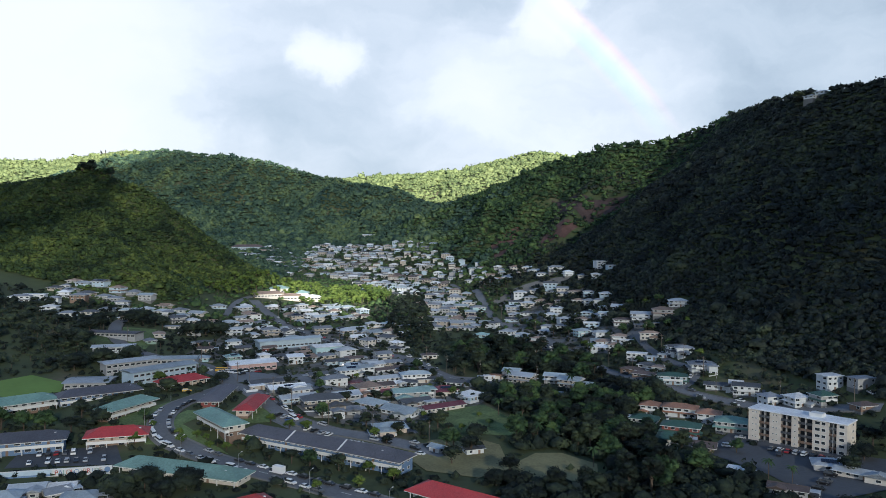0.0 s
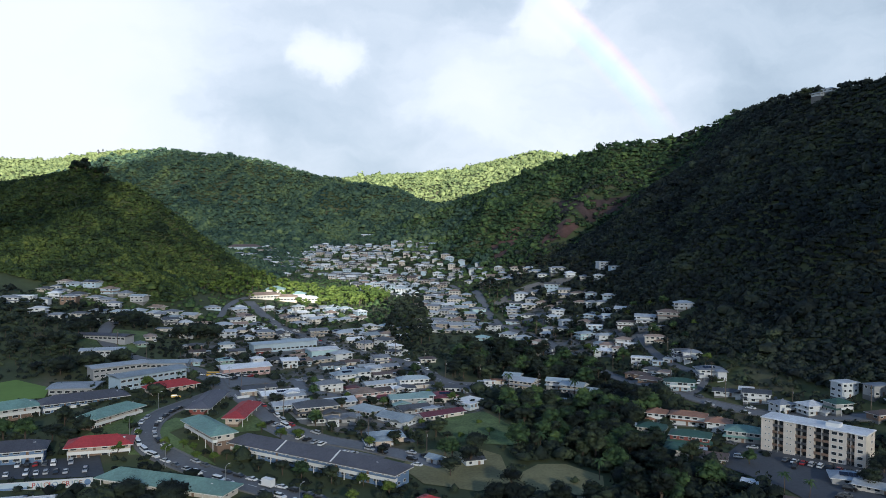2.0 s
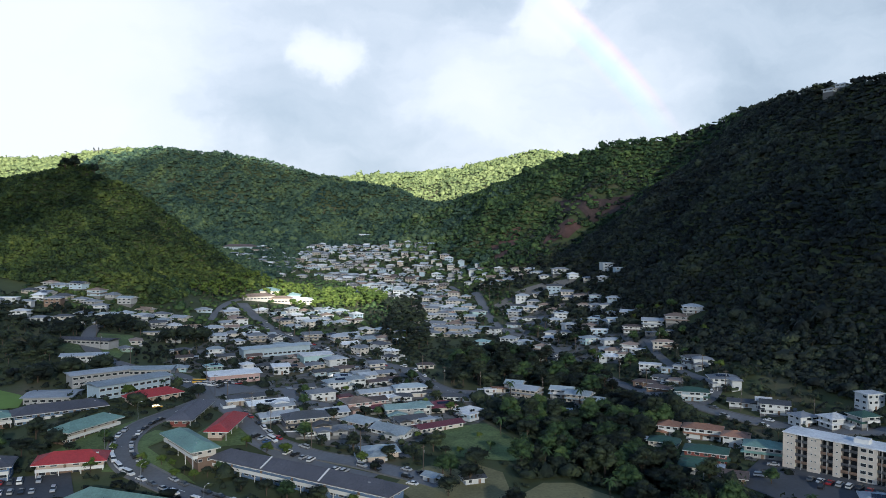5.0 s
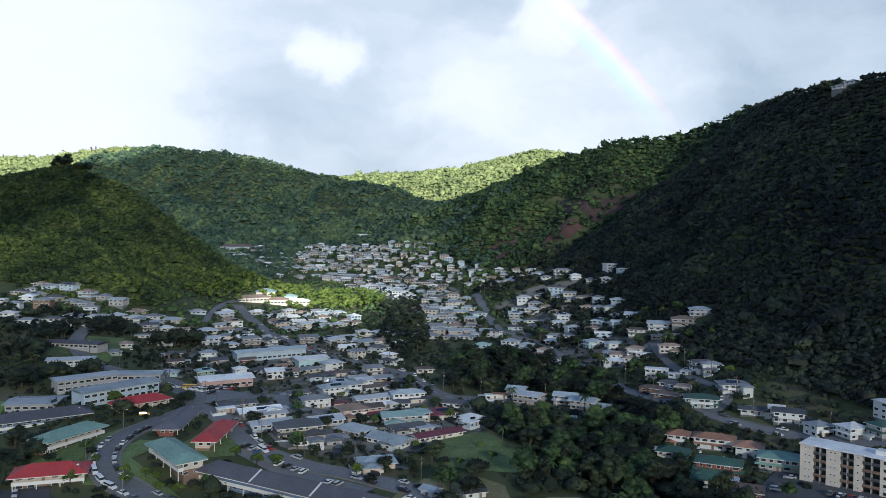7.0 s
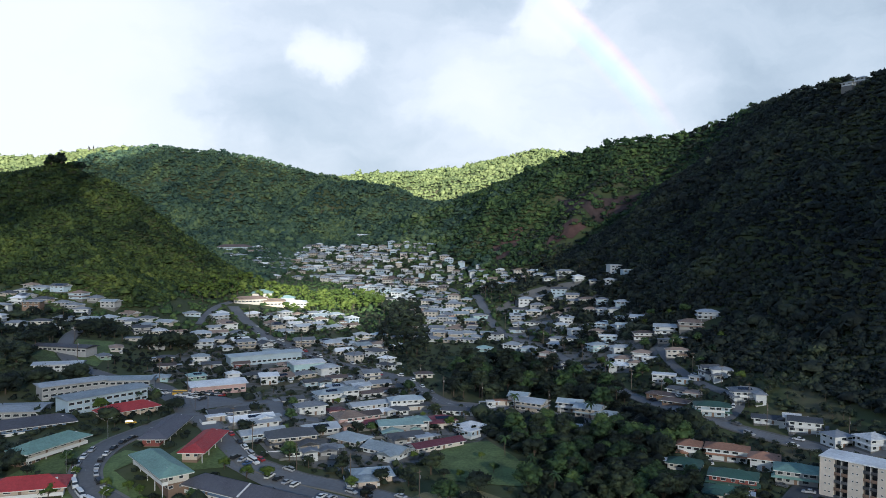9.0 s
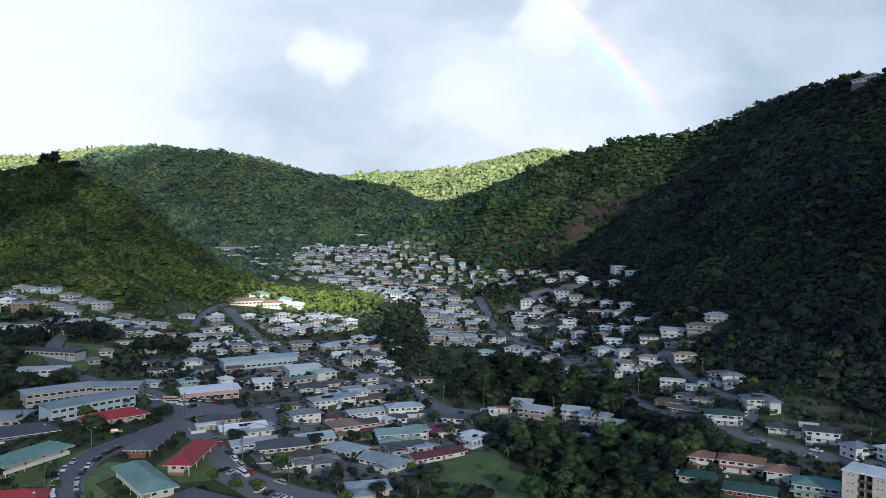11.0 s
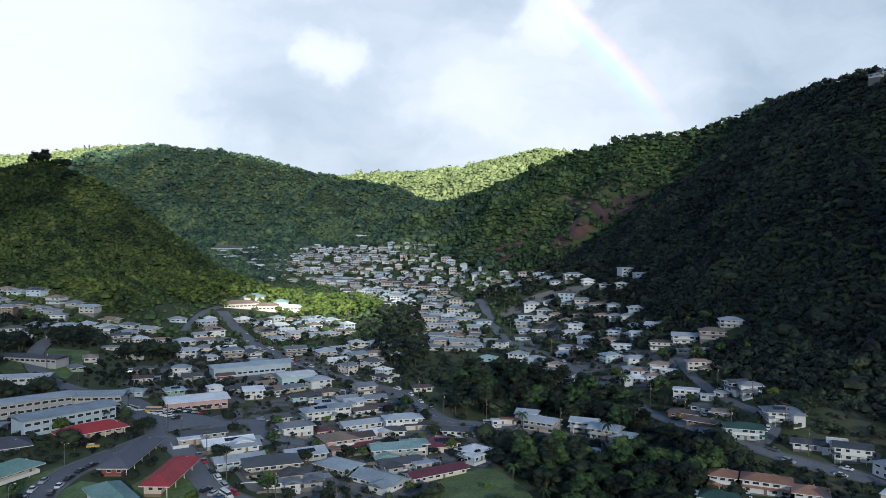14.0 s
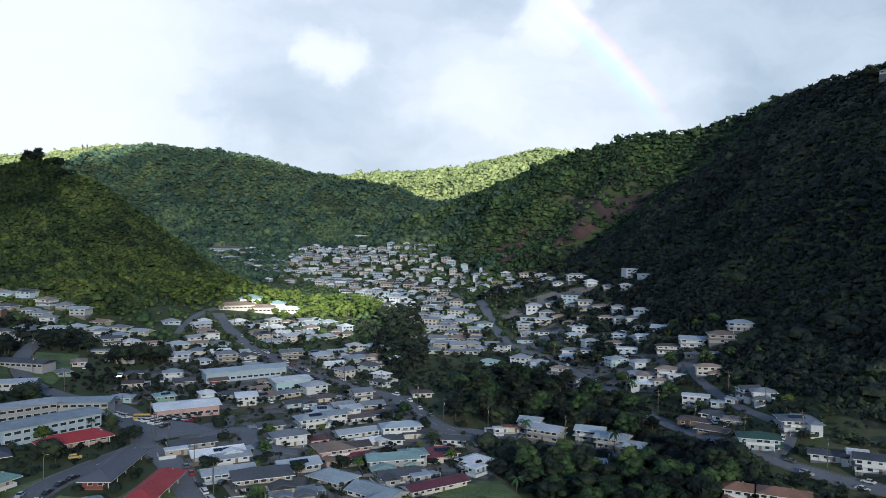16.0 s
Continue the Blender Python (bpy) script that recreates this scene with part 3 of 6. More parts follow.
patch("yard", [(-85.3, 356.8), (-78, 356.1), (-68.9, 348.5), (-55.8, 340.8), (-32, 327), (-22, 322), (-26, 315), (-42, 320), (-61.7, 334.7), (-73.8, 342.9), (-87.3, 351.4)], "asphalt", "worn asphalt parking bays beside the lane", "parking", lift=0.26)
patch("lawn", [(-245, 410), (-232, 426), (-209.1, 417.2), (-203.1, 400.2), (-226, 388), (-250, 395)], "field", "bright green mown playing field", "lawn")
patch("lawn", [(28, 300), (39, 314), (50, 314), (62, 300), (60, 288), (50, 281), (35, 284)], "lawn_dry", "dry yellowish grass clearing among trees", "lawn")
patch("lawn", [(-4, 366), (5, 384), (22, 391), (32, 370), (38, 342), (30, 338), (16, 340), (3, 344)], "lawn", "green rough grass garden beside the ravine", "lawn")
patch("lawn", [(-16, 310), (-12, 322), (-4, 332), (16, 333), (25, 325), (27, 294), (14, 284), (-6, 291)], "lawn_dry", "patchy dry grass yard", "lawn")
patch("lawn", [(-126.1, 317.9), (-127.8, 335.7), (-121.3, 358.5), (-106.3, 355.2), (-116, 336.5), (-96.9, 318.7), (-93.4, 316.2), (-88, 310), (-102.6, 318.1)], "lawn", "green school lawn inside the bend of the road", "lawn")
patch("lawn", [(-98.5, 373.5), (-92.8, 377.1), (-79.9, 355.7), (-78.9, 344.2), (-93.7, 338.4), (-102.6, 355.4)], "lawn", "green school lawn between classroom blocks", "lawn")
patch("lawn", [(-142.5, 355.4), (-134.9, 374.4), (-132.9, 349.5), (-131.3, 329.7), (-144, 322.1), (-155.1, 330.5)], "lawn", "green school lawn beside the road", "lawn")

patch("yard", [(-104.4, 419.6), (-100, 470), (-60, 520), (-20, 512), (0, 470), (22, 440), (26, 405), (8, 372), (-22, 350), (-47.8, 354.6), (-63.9, 357.6), (-79.7, 381.5)], "yard_ground", "trodden yards of concrete, dirt and grass between houses", "yard", lift=0.2, clear=0)
patch("yard", [(-170, 500), (-165, 590), (-120, 640), (-60, 600), (-40, 560), (-66, 520), (-105.1, 482.2)], "yard_ground", "yards of concrete, dirt and grass between houses", "yard", lift=0.2, clear=0)
patch("yard", [(58, 560), (52, 660), (90, 700), (150, 690), (150, 620), (140, 520), (110, 500)], "yard_ground", "sloping yards of concrete, dirt and grass between houses", "yard", lift=0.25, clear=0)

# ---------------------------------------------------------------- houses
WORDS = {"grey": "grey", "darkgrey": "dark grey", "white": "white", "paleblue": "pale blue-grey", "silver": "silver-grey", "brown": "brown", "tan": "tan", "orange": "terracotta", "green": "green",
         "teal": "teal-green", "red": "red", "maroon": "dark maroon", "bluegrey": "slate grey", "darkgreen": "dark green", "cream": "cream", "pink": "pink", "blue": "blue", "peach": "peach", "aqua": "pale aqua", "redbrown": "red-brown"}
WIN = {}


def window_mesh(w, h):
    """A pane in a white frame, facing -y, standing proud of the wall."""
    key = (round(w, 1), round(h, 1))
    if key not in WIN:
        b, o, g = 0.10, -0.08, -0.02
        x, z, i, k = w / 2, h / 2, w / 2 - b, h / 2 - b
        v = [(-x, 0.02, -z), (x, 0.02, -z), (x, 0.02, z), (-x, 0.02, z), (-x, o, -z), (x, o, -z), (x, o, z), (-x, o, z),
             (-i, o, -k), (i, o, -k), (i, o, k), (-i, o, k), (-i, g, -k), (i, g, -k), (i, g, k), (-i, g, k)]
        f = [(3, 2, 1, 0)] + [(n, (n + 1) % 4, (n + 1) % 4 + 4, n + 4) for n in range(4)]
        f += [(n + 4, (n + 1) % 4 + 4, (n + 1) % 4 + 8, n + 8) for n in range(4)] + [(n + 8, (n + 1) % 4 + 8, (n + 1) % 4 + 12, n + 12) for n in range(4)] + [(12, 13, 14, 15)]
        WIN[key] = mesh_of("window", v, f, ["trim_white", "glass"], [0] * (len(f) - 1) + [1])
    return WIN[key]


def window_bits(w, h):
    """The same window in two pieces: an open frame and its pane."""
    key = ("bits", round(w, 1), round(h, 1))
    if key not in WIN:
        b, o, g = 0.10, -0.08, -0.02
        x, z, i, k = w / 2, h / 2, w / 2 - b, h / 2 - b
        v = [(-x, 0.02, -z), (x, 0.02, -z), (x, 0.02, z), (-x, 0.02, z), (-x, o, -z), (x, o, -z), (x, o, z), (-x, o, z),
             (-i, o, -k), (i, o, -k), (i, o, k), (-i, o, k), (-i, 0.02, -k), (i, 0.02, -k), (i, 0.02, k), (-i, 0.02, k)]
        f = [(n, (n + 1) % 4, (n + 1) % 4 + 4, n + 4) for n in range(4)] + [(n + 4, (n + 1) % 4 + 4, (n + 1) % 4 + 8, n + 8) for n in range(4)]
        f += [(n + 8, (n + 1) % 4 + 8, (n + 1) % 4 + 12, n + 12) for n in range(4)] + [(n + 12, (n + 1) % 4 + 12, (n + 1) % 4, n) for n in range(4)]
        WIN[key] = mesh_of("window", v, f, ["trim_white"]), mesh_of("pane", *box(-i, i, g, g + 0.03, -k, k), ["glass"])
    return WIN[key]


def glazed(parent, w, h, at):
    """A window whose pane is a piece of its own."""
    frame_mesh, pane_mesh = window_bits(w, h)
    ob = part("window", frame_mesh, None, parent, at=at)
    part("pane", pane_mesh, None, ob)
    return ob


def door_mesh():
    if "door" not in WIN:
        v, f = joined(box(-0.5, 0.5, -0.06, 0.02, 0, 2.1), box(-0.4, 0.4, -0.09, -0.06, 0.1, 2.0))
        WIN["door"] = mesh_of("door", v, f, ["wall_brown"])
    return WIN["door"]


def roof_geo(kind, w, d, z, over, rise):
    """Roof with eaves and thickness over a w x d plan, ridge along x."""
    a, b, th = w / 2 + over, d / 2 + over, 0.22
    if kind == "flat":
        return joined(box(-a, a, -b, b, z, z + 0.28), box(-a + 0.3, a - 0.3, -b + 0.3, b - 0.3, z + 0.28, z + 0.34))
    if kind == "shed":
        v = [(-a, -b, z), (a, -b, z), (a, b, z + rise), (-a, b, z + rise)]
        v += [(x, y, q + th) for x, y, q in v]
        return v, [(3, 2, 1, 0), (4, 5, 6, 7), (0, 1, 5, 4), (1, 2, 6, 5), (2, 3, 7, 6), (3, 0, 4, 7)]
    run = max(a - b, 0.4) if kind == "hip" else a
    v = [(-a, -b, z), (a, -b, z), (a, b, z), (-a, b, z), (-run, 0, z + rise), (run, 0, z + rise)]
    v += [(x, y, q + th) for x, y, q in v]
    n = 6
    f = [(0 + n, 1 + n, 5 + n, 4 + n), (2 + n, 3 + n, 4 + n, 5 + n), (1 + n, 2 + n, 5 + n), (3 + n, 0 + n, 4 + n),
         (1, 0, 4, 5), (3, 2, 5, 4), (2, 1, 5), (0, 3, 4), (0, 1, 1 + n, n), (1, 2, 2 + n, 1 + n), (2, 3, 3 + n, 2 + n), (3, 0, n, 3 + n)]
    cap = []
    if kind in ("hip", "gable"):
        cap = [box(-run, run, -0.16, 0.16, z + rise + th - 0.05, z + rise + th + 0.07)]
    return joined((v, f), *cap)


def roof_part(name, kind, geo, colour, parent):
    """A roof whose eaves band and soffit are painted pale."""
    first = {"hip": 4, "gable": 4, "shed": 1, "flat": 0}[kind]
    last = {"hip": 12, "gable": 12, "shed": 6, "flat": 0}[kind]
    index = [1 if first <= i < last and not (kind == "shed" and i == 1) else 0 for i in range(len(geo[1]))]
    return part(name, mesh_of(name, geo[0], geo[1], ["roof_" + colour, "trim_white"], index), None, parent)


COUNT, FLOOR = [0], 2.4


def house(x, y, rot, w, d, storeys, roof, roof_colour, wall_colour, detail=2, group="houses of the valley", name="house"):
    COUNT[0] += 1
    r = random.Random(COUNT[0] * 7 + 3)
    if detail == 2:
        shrink = (0.64 if w < 20 else 0.60) if x > 60 and y < 700 else 0.76
        w, d = w * shrink, d * shrink
    if detail == 2 and y > 560:
        detail = 1
    TAKEN.append((x, y, max(w, d) * 0.55 + 0.6))
    z = zg(x, y)
    corners = [zg(x + i * w * 0.4, y + j * d * 0.4) for i in (-1, 1) for j in (-1, 1)]
    z = 0.75 * z + 0.25 * min(corners)
    low = min(corners) - z - 0.8
    tall = FLOOR * storeys
    what = {1: "single-storey", 2: "two-storey", 3: "three-storey"}.get(storeys, "tall")
    form = {"hip": "hipped", "gable": "gabled", "flat": "flat", "shed": "sloping"}[roof]
    ob = thing(name, pose(x, y, z, 0, 0, rot), f"{what} {WORDS[wall_colour]} house with a {form} {WORDS[roof_colour]} roof", "house", group)
    rise = {"hip": 0.36, "gable": 0.32, "flat": 0, "shed": 0.14}[roof] * d * r.uniform(0.85, 1.1) / (2 if roof != "shed" else 1)
    over = r.uniform(0.75, 1.25) if roof != "flat" else 0.5
    body = [box(-w / 2, w / 2, -d / 2, d / 2, low, tall)]
    if roof == "gable":
        body.append(([(sx * w / 2, -d / 2, tall) for sx in (-1, 1)] + [(sx * w / 2, d / 2, tall) for sx in (-1, 1)] + [(-w / 2, 0, tall + rise * 0.93), (w / 2, 0, tall + rise * 0.93)], [(0, 4, 2), (1, 3, 5), (0, 1, 5, 4), (2, 4, 5, 3)]))
    if roof == "shed":
        body.append(box(-w / 2, w / 2, d / 2 - 0.3, d / 2, tall, tall + rise * 0.9))
    part("wall", joined(*body), "wall_" + wall_colour, ob)
    top = roof_part("roof", roof, roof_geo(roof, w, d, tall - (0.28 * over if roof in ("hip", "gable") else 0), over, rise + (0.28 * over if roof in ("hip", "gable") else 0)), roof_colour, ob)
    sides = ((w, -d / 2, 0), (d, -w / 2, 90), (w, -d / 2, 180), (d, -w / 2, -90))
    for s, (long, off, turn) in enumerate(sides):
        yaw = (rot + turn) % 360
        facing = math.cos(radians(yaw))      # 1 when that wall looks down the valley
        if facing < (-0.35 if detail == 2 else 0.45):
            continue
        n = max(1, int(long / (2.7 if detail == 2 else 3.3)))
        for k in range(storeys):
            for i in range(n):
                cx = (i + 0.5 - n / 2) * long / n + r.uniform(-0.3, 0.3)
                if k == 0 and s == 0 and i == n // 2 and detail == 2:
                    part("door", door_mesh(), None, ob, at=pose(0, 0, 0, 0, 0, turn) @ pose(cx, off, 0.1))
                    continue
                if r.random() < 0.12:
                    continue
                ww = min(r.choice((1.4, 1.8, 2.2)), long / n - 0.3) if detail == 2 else min(2.2, long / n - 0.35)
                part("window", window_mesh(ww, 1.2 if r.random() < 0.8 else 0.8), None, ob, at=pose(0, 0, 0, 0, 0, turn) @ pose(cx, off, FLOOR * k + 1.45))
    if storeys >= 2 and w < 22 and r.random() < 0.7 and roof != "flat":       # lower eave round the ground floor
        e, inner, z0 = r.uniform(0.9, 1.5), 0.02, FLOOR + 0.15
        ring = [(sx * (w / 2 + k), sy * (d / 2 + k), zz) for k, zz in ((inner, z0 + 0.3), (e, z0 - 0.12), (e, z0 - 0.26), (inner, z0 - 0.1)) for sx, sy in ((-1, -1), (1, -1), (1, 1), (-1, 1))]
        part("lower_eave", (ring, [(4 * k + i, 4 * k + 4 + i, 4 * k + 4 + (i + 1) % 4, 4 * k + (i + 1) % 4) for k in range(3) for i in range(4)]), "roof_" + roof_colour, ob)
    if storeys >= 2 or low < -1.6:
        part("foundation", box(-w / 2 - 0.04, w / 2 + 0.04, -d / 2 - 0.04, d / 2 + 0.04, low - 0.05, 0.25 if storeys > 1 else -0.2), "concrete", ob)
    if detail == 2 and storeys == 2 and r.random() < 0.5 and roof != "flat":
        g = joined(box(-w * 0.35, w * 0.35, -d / 2 - 1.5, -d / 2, 2.46, FLOOR), box(-w * 0.35, w * 0.35, -d / 2 - 1.5, -d / 2 - 1.4, FLOOR, 3.5),
                   box(-w * 0.35, -w * 0.35 + 0.15, -d / 2 - 1.5, -d / 2 - 1.35, low, 2.46), box(w * 0.35 - 0.15, w * 0.35, -d / 2 - 1.5, -d / 2 - 1.35, low, 2.46))
        part("balcony", g, "trim_white", ob)
    if detail == 2 and r.random() < 0.5 and w > 8 and roof in ("hip", "gable"):
        sx = r.choice((-1, 1))
        ww, wd, wt = w * r.uniform(0.35, 0.5), d * r.uniform(0.45, 0.7), FLOOR * (1 if r.random() < 0.7 else storeys) + (0.25 if storeys == 1 else 0)
        at = pose(sx * (w / 2 - ww * 0.55), -d / 2 - wd * 0.35, 0, 0, 0, 90)
        part("wing", turned(box(-wd / 2, wd / 2, -ww / 2, ww / 2, low, wt), at), "wall_" + wall_colour, ob)
        part("wing_roof", turned(roof_geo("gable" if wt < tall else roof, wd, ww, wt - 0.15, 0.7, 0.16 * ww + 0.15), at), "roof_" + roof_colour, ob)
        part("window", window_mesh(min(1.8, ww - 0.5), 1.1), None, ob, at=pose(sx * (w / 2 - ww * 0.55), -d / 2 - wd * 0.85, 1.45))
    if detail == 2 and x < 60 and w < 24 and low > -2.2:                       # paved yard beside the house
        sx = r.choice((-1, 1))
        a0, a1 = sorted((sx * (w / 2 + 0.3), sx * (w / 2 + r.uniform(3.5, 5.5))))
        part("driveway", box(a0, a1, -d / 2 - r.uniform(1, 4), d * 0.3, low, 0.12), r.choice(("concrete", "concrete", "asphalt")), ob, "worn paved driveway")
        c = pose(x, y, z, 0, 0, rot) @ Vector(((a0 + a1) / 2, -d * 0.15, 0))
        TAKEN.append((c.x, c.y, 3.2))
    if detail == 2 and x < 60 and y > 340 and w < 24 and low > -2.2 and r.random() < 0.7:      # low wall round the front yard
        e, q = r.uniform(2.2, 3.6), r.uniform(0.8, 1.4)
        x0, x1, y0 = -w / 2 - e, w / 2 + e * 0.6, -d / 2 - e
        xm, y1, th = x0 + (x1 - x0) * r.uniform(0.45, 0.75), d * 0.4, 0.18
        ring = [(x0, y0), (xm, y0), (xm, y0 + th), (x0 + th, y0 + th), (x0 + th, y1), (x0, y1)]
        bend = ([(px, py, zz) for zz in (low - 0.6, q) for px, py in ring], [(6, 7, 8, 9), (6, 9, 10, 11)] + [(k, (k + 1) % 6, (k + 1) % 6 + 6, k + 6) for k in range(6)])
        part("garden_wall", bend, r.choice(("concrete", "wall_white", "wall_grey")), ob, "low masonry yard wall")
    if detail == 2 and storeys == 1 and r.random() < 0.4 and w < 20:
        sx = r.choice((-1, 1))
        a0, a1 = sorted((sx * w / 2, sx * (w / 2 + 4.2)))
        g = joined(box(a0, a1, -d * 0.4, d * 0.25, 2.3, 2.45), *[box(px - 0.08, px + 0.08, py - 0.08, py + 0.08, low, 2.3) for px in (a0 + 0.2, a1 - 0.2) for py in (-d * 0.38, d * 0.22)])
        part("carport", g, "roof_silver", ob, "open metal carport")
    if detail >= 1 and r.random() < (0.35 if detail == 2 else 0.2) and roof in ("hip", "gable") and d > 8:
        slope = math.degrees(math.atan2(rise + 0.28 * over, d / 2 + over))
        side = -1 if r.random() < 0.7 else 1
        pw = min(w * 0.5, 7.0)
        bits = [turned(box(-pw / 2 + i * pw / 4 + 0.03, -pw / 2 + (i + 1) * pw / 4 - 0.03, -d * 0.13, d * 0.13, 0.10, 0.15), Matrix()) for i in range(4)]
        m = pose(r.uniform(-0.1, 0.1) * w, side * d * 0.27, tall + 0.20 + rise * (1 - 2 * 0.27 * d / (d + 2 * over)), -side * slope, 0, 0)
        part("solar_panel", joined(*bits), "solar", top, "dark solar panels", at=m)
    if detail == 2 and r.random() < 0.5 and roof != "flat":
        vx = r.uniform(-0.25, 0.25) * w
        part("roof_vent", box(vx - 0.25, vx + 0.25, d * 0.1, d * 0.1 + 0.5, tall + rise * 0.5, tall + rise * 0.9 + 0.35), "steel", top)
    return ob


house(-202, 538, 115, 14, 9, 1, "hip", "tan", "cream")
house(-200, 516, 131, 10, 8, 1, "hip", "grey", "green")
house(-187, 558, 115, 10, 9, 1, "hip", "grey", "cream")
house(-175, 574, 115, 10, 8, 1, "hip", "grey", "white")
house(-159, 575, 20, 15, 10, 2, "gable", "silver", "white")
house(-145, 578, 124, 11, 9, 1, "hip", "silver", "white")
house(-148, 534, 20, 13, 9, 2, "hip", "paleblue", "white")
house(-140, 529, 20, 13, 9, 1, "gable", "darkgrey", "grey")
house(-161, 512, 20, 12, 8, 1, "gable", "brown", "cream")
house(-168, 529, 20, 12, 7, 1, "hip", "darkgrey", "brown")
house(-156, 487, 10, 13, 9, 1, "hip", "paleblue", "aqua")
house(-136, 489, 30, 12, 11, 2, "hip", "teal", "green")
house(-118, 498, 30, 9, 8, 2, "hip", "white", "white")
house(-120.1, 487.2, 30, 13, 9, 1, "hip", "tan", "cream")
house(-96, 492, 20, 12, 9, 2, "shed", "white", "white")
house(-123, 535, 30, 12, 8, 1, "gable", "brown", "redbrown")
house(-93, 534, 30, 18, 8, 1, "gable", "tan", "tan")
house(-121, 590, 124, 14, 10, 2, "gable", "darkgrey", "white")
house(-55, 554, 138, 13, 10, 2, "hip", "grey", "cream")
house(-42, 567, 138, 16, 11, 2, "hip", "darkgrey", "white")
house(-33, 545, 138, 10, 8, 2, "hip", "white", "white")
house(-33, 536, 138, 13, 9, 1, "hip", "darkgrey", "white")
house(-9, 512, 10, 13, 8, 1, "hip", "brown", "cream")
house(-69, 490, 30, 19, 8, 1, "gable", "darkgrey", "paleblue")
house(-59, 500, 20, 14, 7, 1, "gable", "brown", "cream")
house(-57, 455.2, 28, 16, 11, 2, "hip", "paleblue", "white")
house(-48, 462, 28, 14, 10, 2, "hip", "paleblue", "white")
house(-42, 472, 28, 12, 9, 2, "gable", "silver", "white")
house(-36, 466, 28, 14, 8, 1, "gable", "brown", "white")
house(-28, 473, 28, 10, 7, 1, "gable", "brown", "cream")
house(-74.3, 448.3, 28, 14, 9, 1, "gable", "darkgrey", "grey")
house(-60.8, 425.3, 28, 17, 10, 2, "hip", "grey", "white")
house(-41, 413.6, 28, 17, 14, 2, "hip", "tan", "pink")
house(-49.9, 431.4, 28, 10, 8, 1, "flat", "maroon", "pink")
house(-33, 416.2, 28, 14, 9, 2, "gable", "brown", "pink")
house(-31, 411.2, 28, 12, 7, 1, "hip", "maroon", "cream")
house(-35, 443.2, 28, 24, 9, 1, "gable", "silver", "white")
house(-28, 431.2, 28, 16, 7, 1, "gable", "white", "white")
house(-20, 433, 10, 14, 9, 1, "hip", "darkgrey", "white")
house(-16, 444, 15, 22, 10, 2, "hip", "paleblue", "white")
house(-10, 442, 15, 13, 7, 1, "gable", "darkgrey", "cream")
house(-17, 403, 15, 24, 11, 2, "gable", "teal", "grey")
house(-9, 408, 15, 12, 10, 2, "hip", "teal", "grey")
house(1, 417, 15, 18, 11, 1, "hip", "maroon", "cream")
house(-14, 392, 25, 20, 10, 1, "gable", "darkgrey", "grey")
house(-6, 391, 25, 9, 8, 1, "flat", "silver", "grey")
house(-0, 382, 33, 30, 9, 1, "gable", "maroon", "cream")
house(15, 408, 45, 13, 11, 1, "hip", "white", "paleblue")
house(15, 400, 45, 8, 7, 1, "flat", "white", "paleblue")
house(-95.6, 409.1, 28, 22, 9, 1, "gable", "darkgrey", "grey")
house(-98.5, 400.1, 28, 10, 5, 1, "flat", "white", "tan")
house(-82.5, 398.5, 28, 24, 11, 1, "gable", "white", "grey")
house(-75.9, 394, 28, 16, 8, 1, "gable", "silver", "white")
house(-72.9, 379, 28, 22, 9, 1, "gable", "silver", "paleblue")
house(-59.7, 374.2, 22, 25, 14, 2, "hip", "darkgrey", "tan")
house(-51.8, 395.7, 28, 20, 13, 1, "gable", "silver", "grey")
house(-37, 387.6, -35, 20, 14, 1, "hip", "paleblue", "grey")
house(-20, 374.2, -35, 24, 13, 1, "gable", "paleblue", "white")
house(-54.7, 365.6, 22, 16, 9, 1, "gable", "grey", "white")
house(-48.4, 369.8, 22, 18, 10, 1, "gable", "grey", "grey")
house(11, 434, -8, 22, 9, 1, "gable", "darkgrey", "white")
house(33, 451, 5, 10, 5, 1, "flat", "orange", "cream")
house(28, 449, 5, 8, 5, 1, "flat", "white", "white")
house(42, 455, -20, 12, 9, 2, "gable", "paleblue", "grey")
house(47, 442, -30, 18, 12, 2, "gable", "silver", "tan")
house(66, 440, -20, 18, 12, 2, "gable", "paleblue", "grey")
house(73, 428, -30, 18, 13, 2, "gable", "paleblue", "tan")
house(80, 423, -30, 14, 11, 1, "gable", "paleblue", "tan")
house(61, 407, -10, 15, 9, 1, "gable", "silver", "white")
house(90, 393, -60, 12, 8, 1, "hip", "silver", "grey")
house(14, 761, -20, 22, 9, 2, "hip", "grey", "cream")
house(6, 719, -30, 13, 11, 2, "hip", "grey", "pink")
house(33, 711, 20, 17, 10, 2, "hip", "grey", "aqua")
house(-9, 700, -20, 14, 10, 2, "hip", "silver", "white")
house(8, 691, -20, 14, 9, 1, "hip", "grey", "white")
house(-17, 680, -20, 13, 9, 1, "hip", "darkgrey", "grey")
house(-19, 631, -20, 12, 9, 2, "hip", "brown", "white")
house(-31, 631, -20, 12, 8, 1, "hip", "grey", "grey")
house(-6, 626, -20, 16, 9, 1, "hip", "grey", "white")
house(17, 680, -20, 13, 8, 1, "hip", "tan", "cream")
house(42, 633, -40, 13, 10, 2, "hip", "darkgrey", "white")
house(21, 624, -20, 14, 8, 1, "hip", "grey", "white")
house(8, 621, -20, 12, 8, 1, "hip", "grey", "tan")
house(31, 591, -20, 13, 10, 1, "hip", "teal", "aqua")
house(51, 593, -30, 14, 12, 2, "hip", "silver", "white")
house(61, 580, -20, 14, 12, 2, "hip", "silver", "paleblue")
house(71, 562, -40, 13, 9, 2, "hip", "tan", "white")
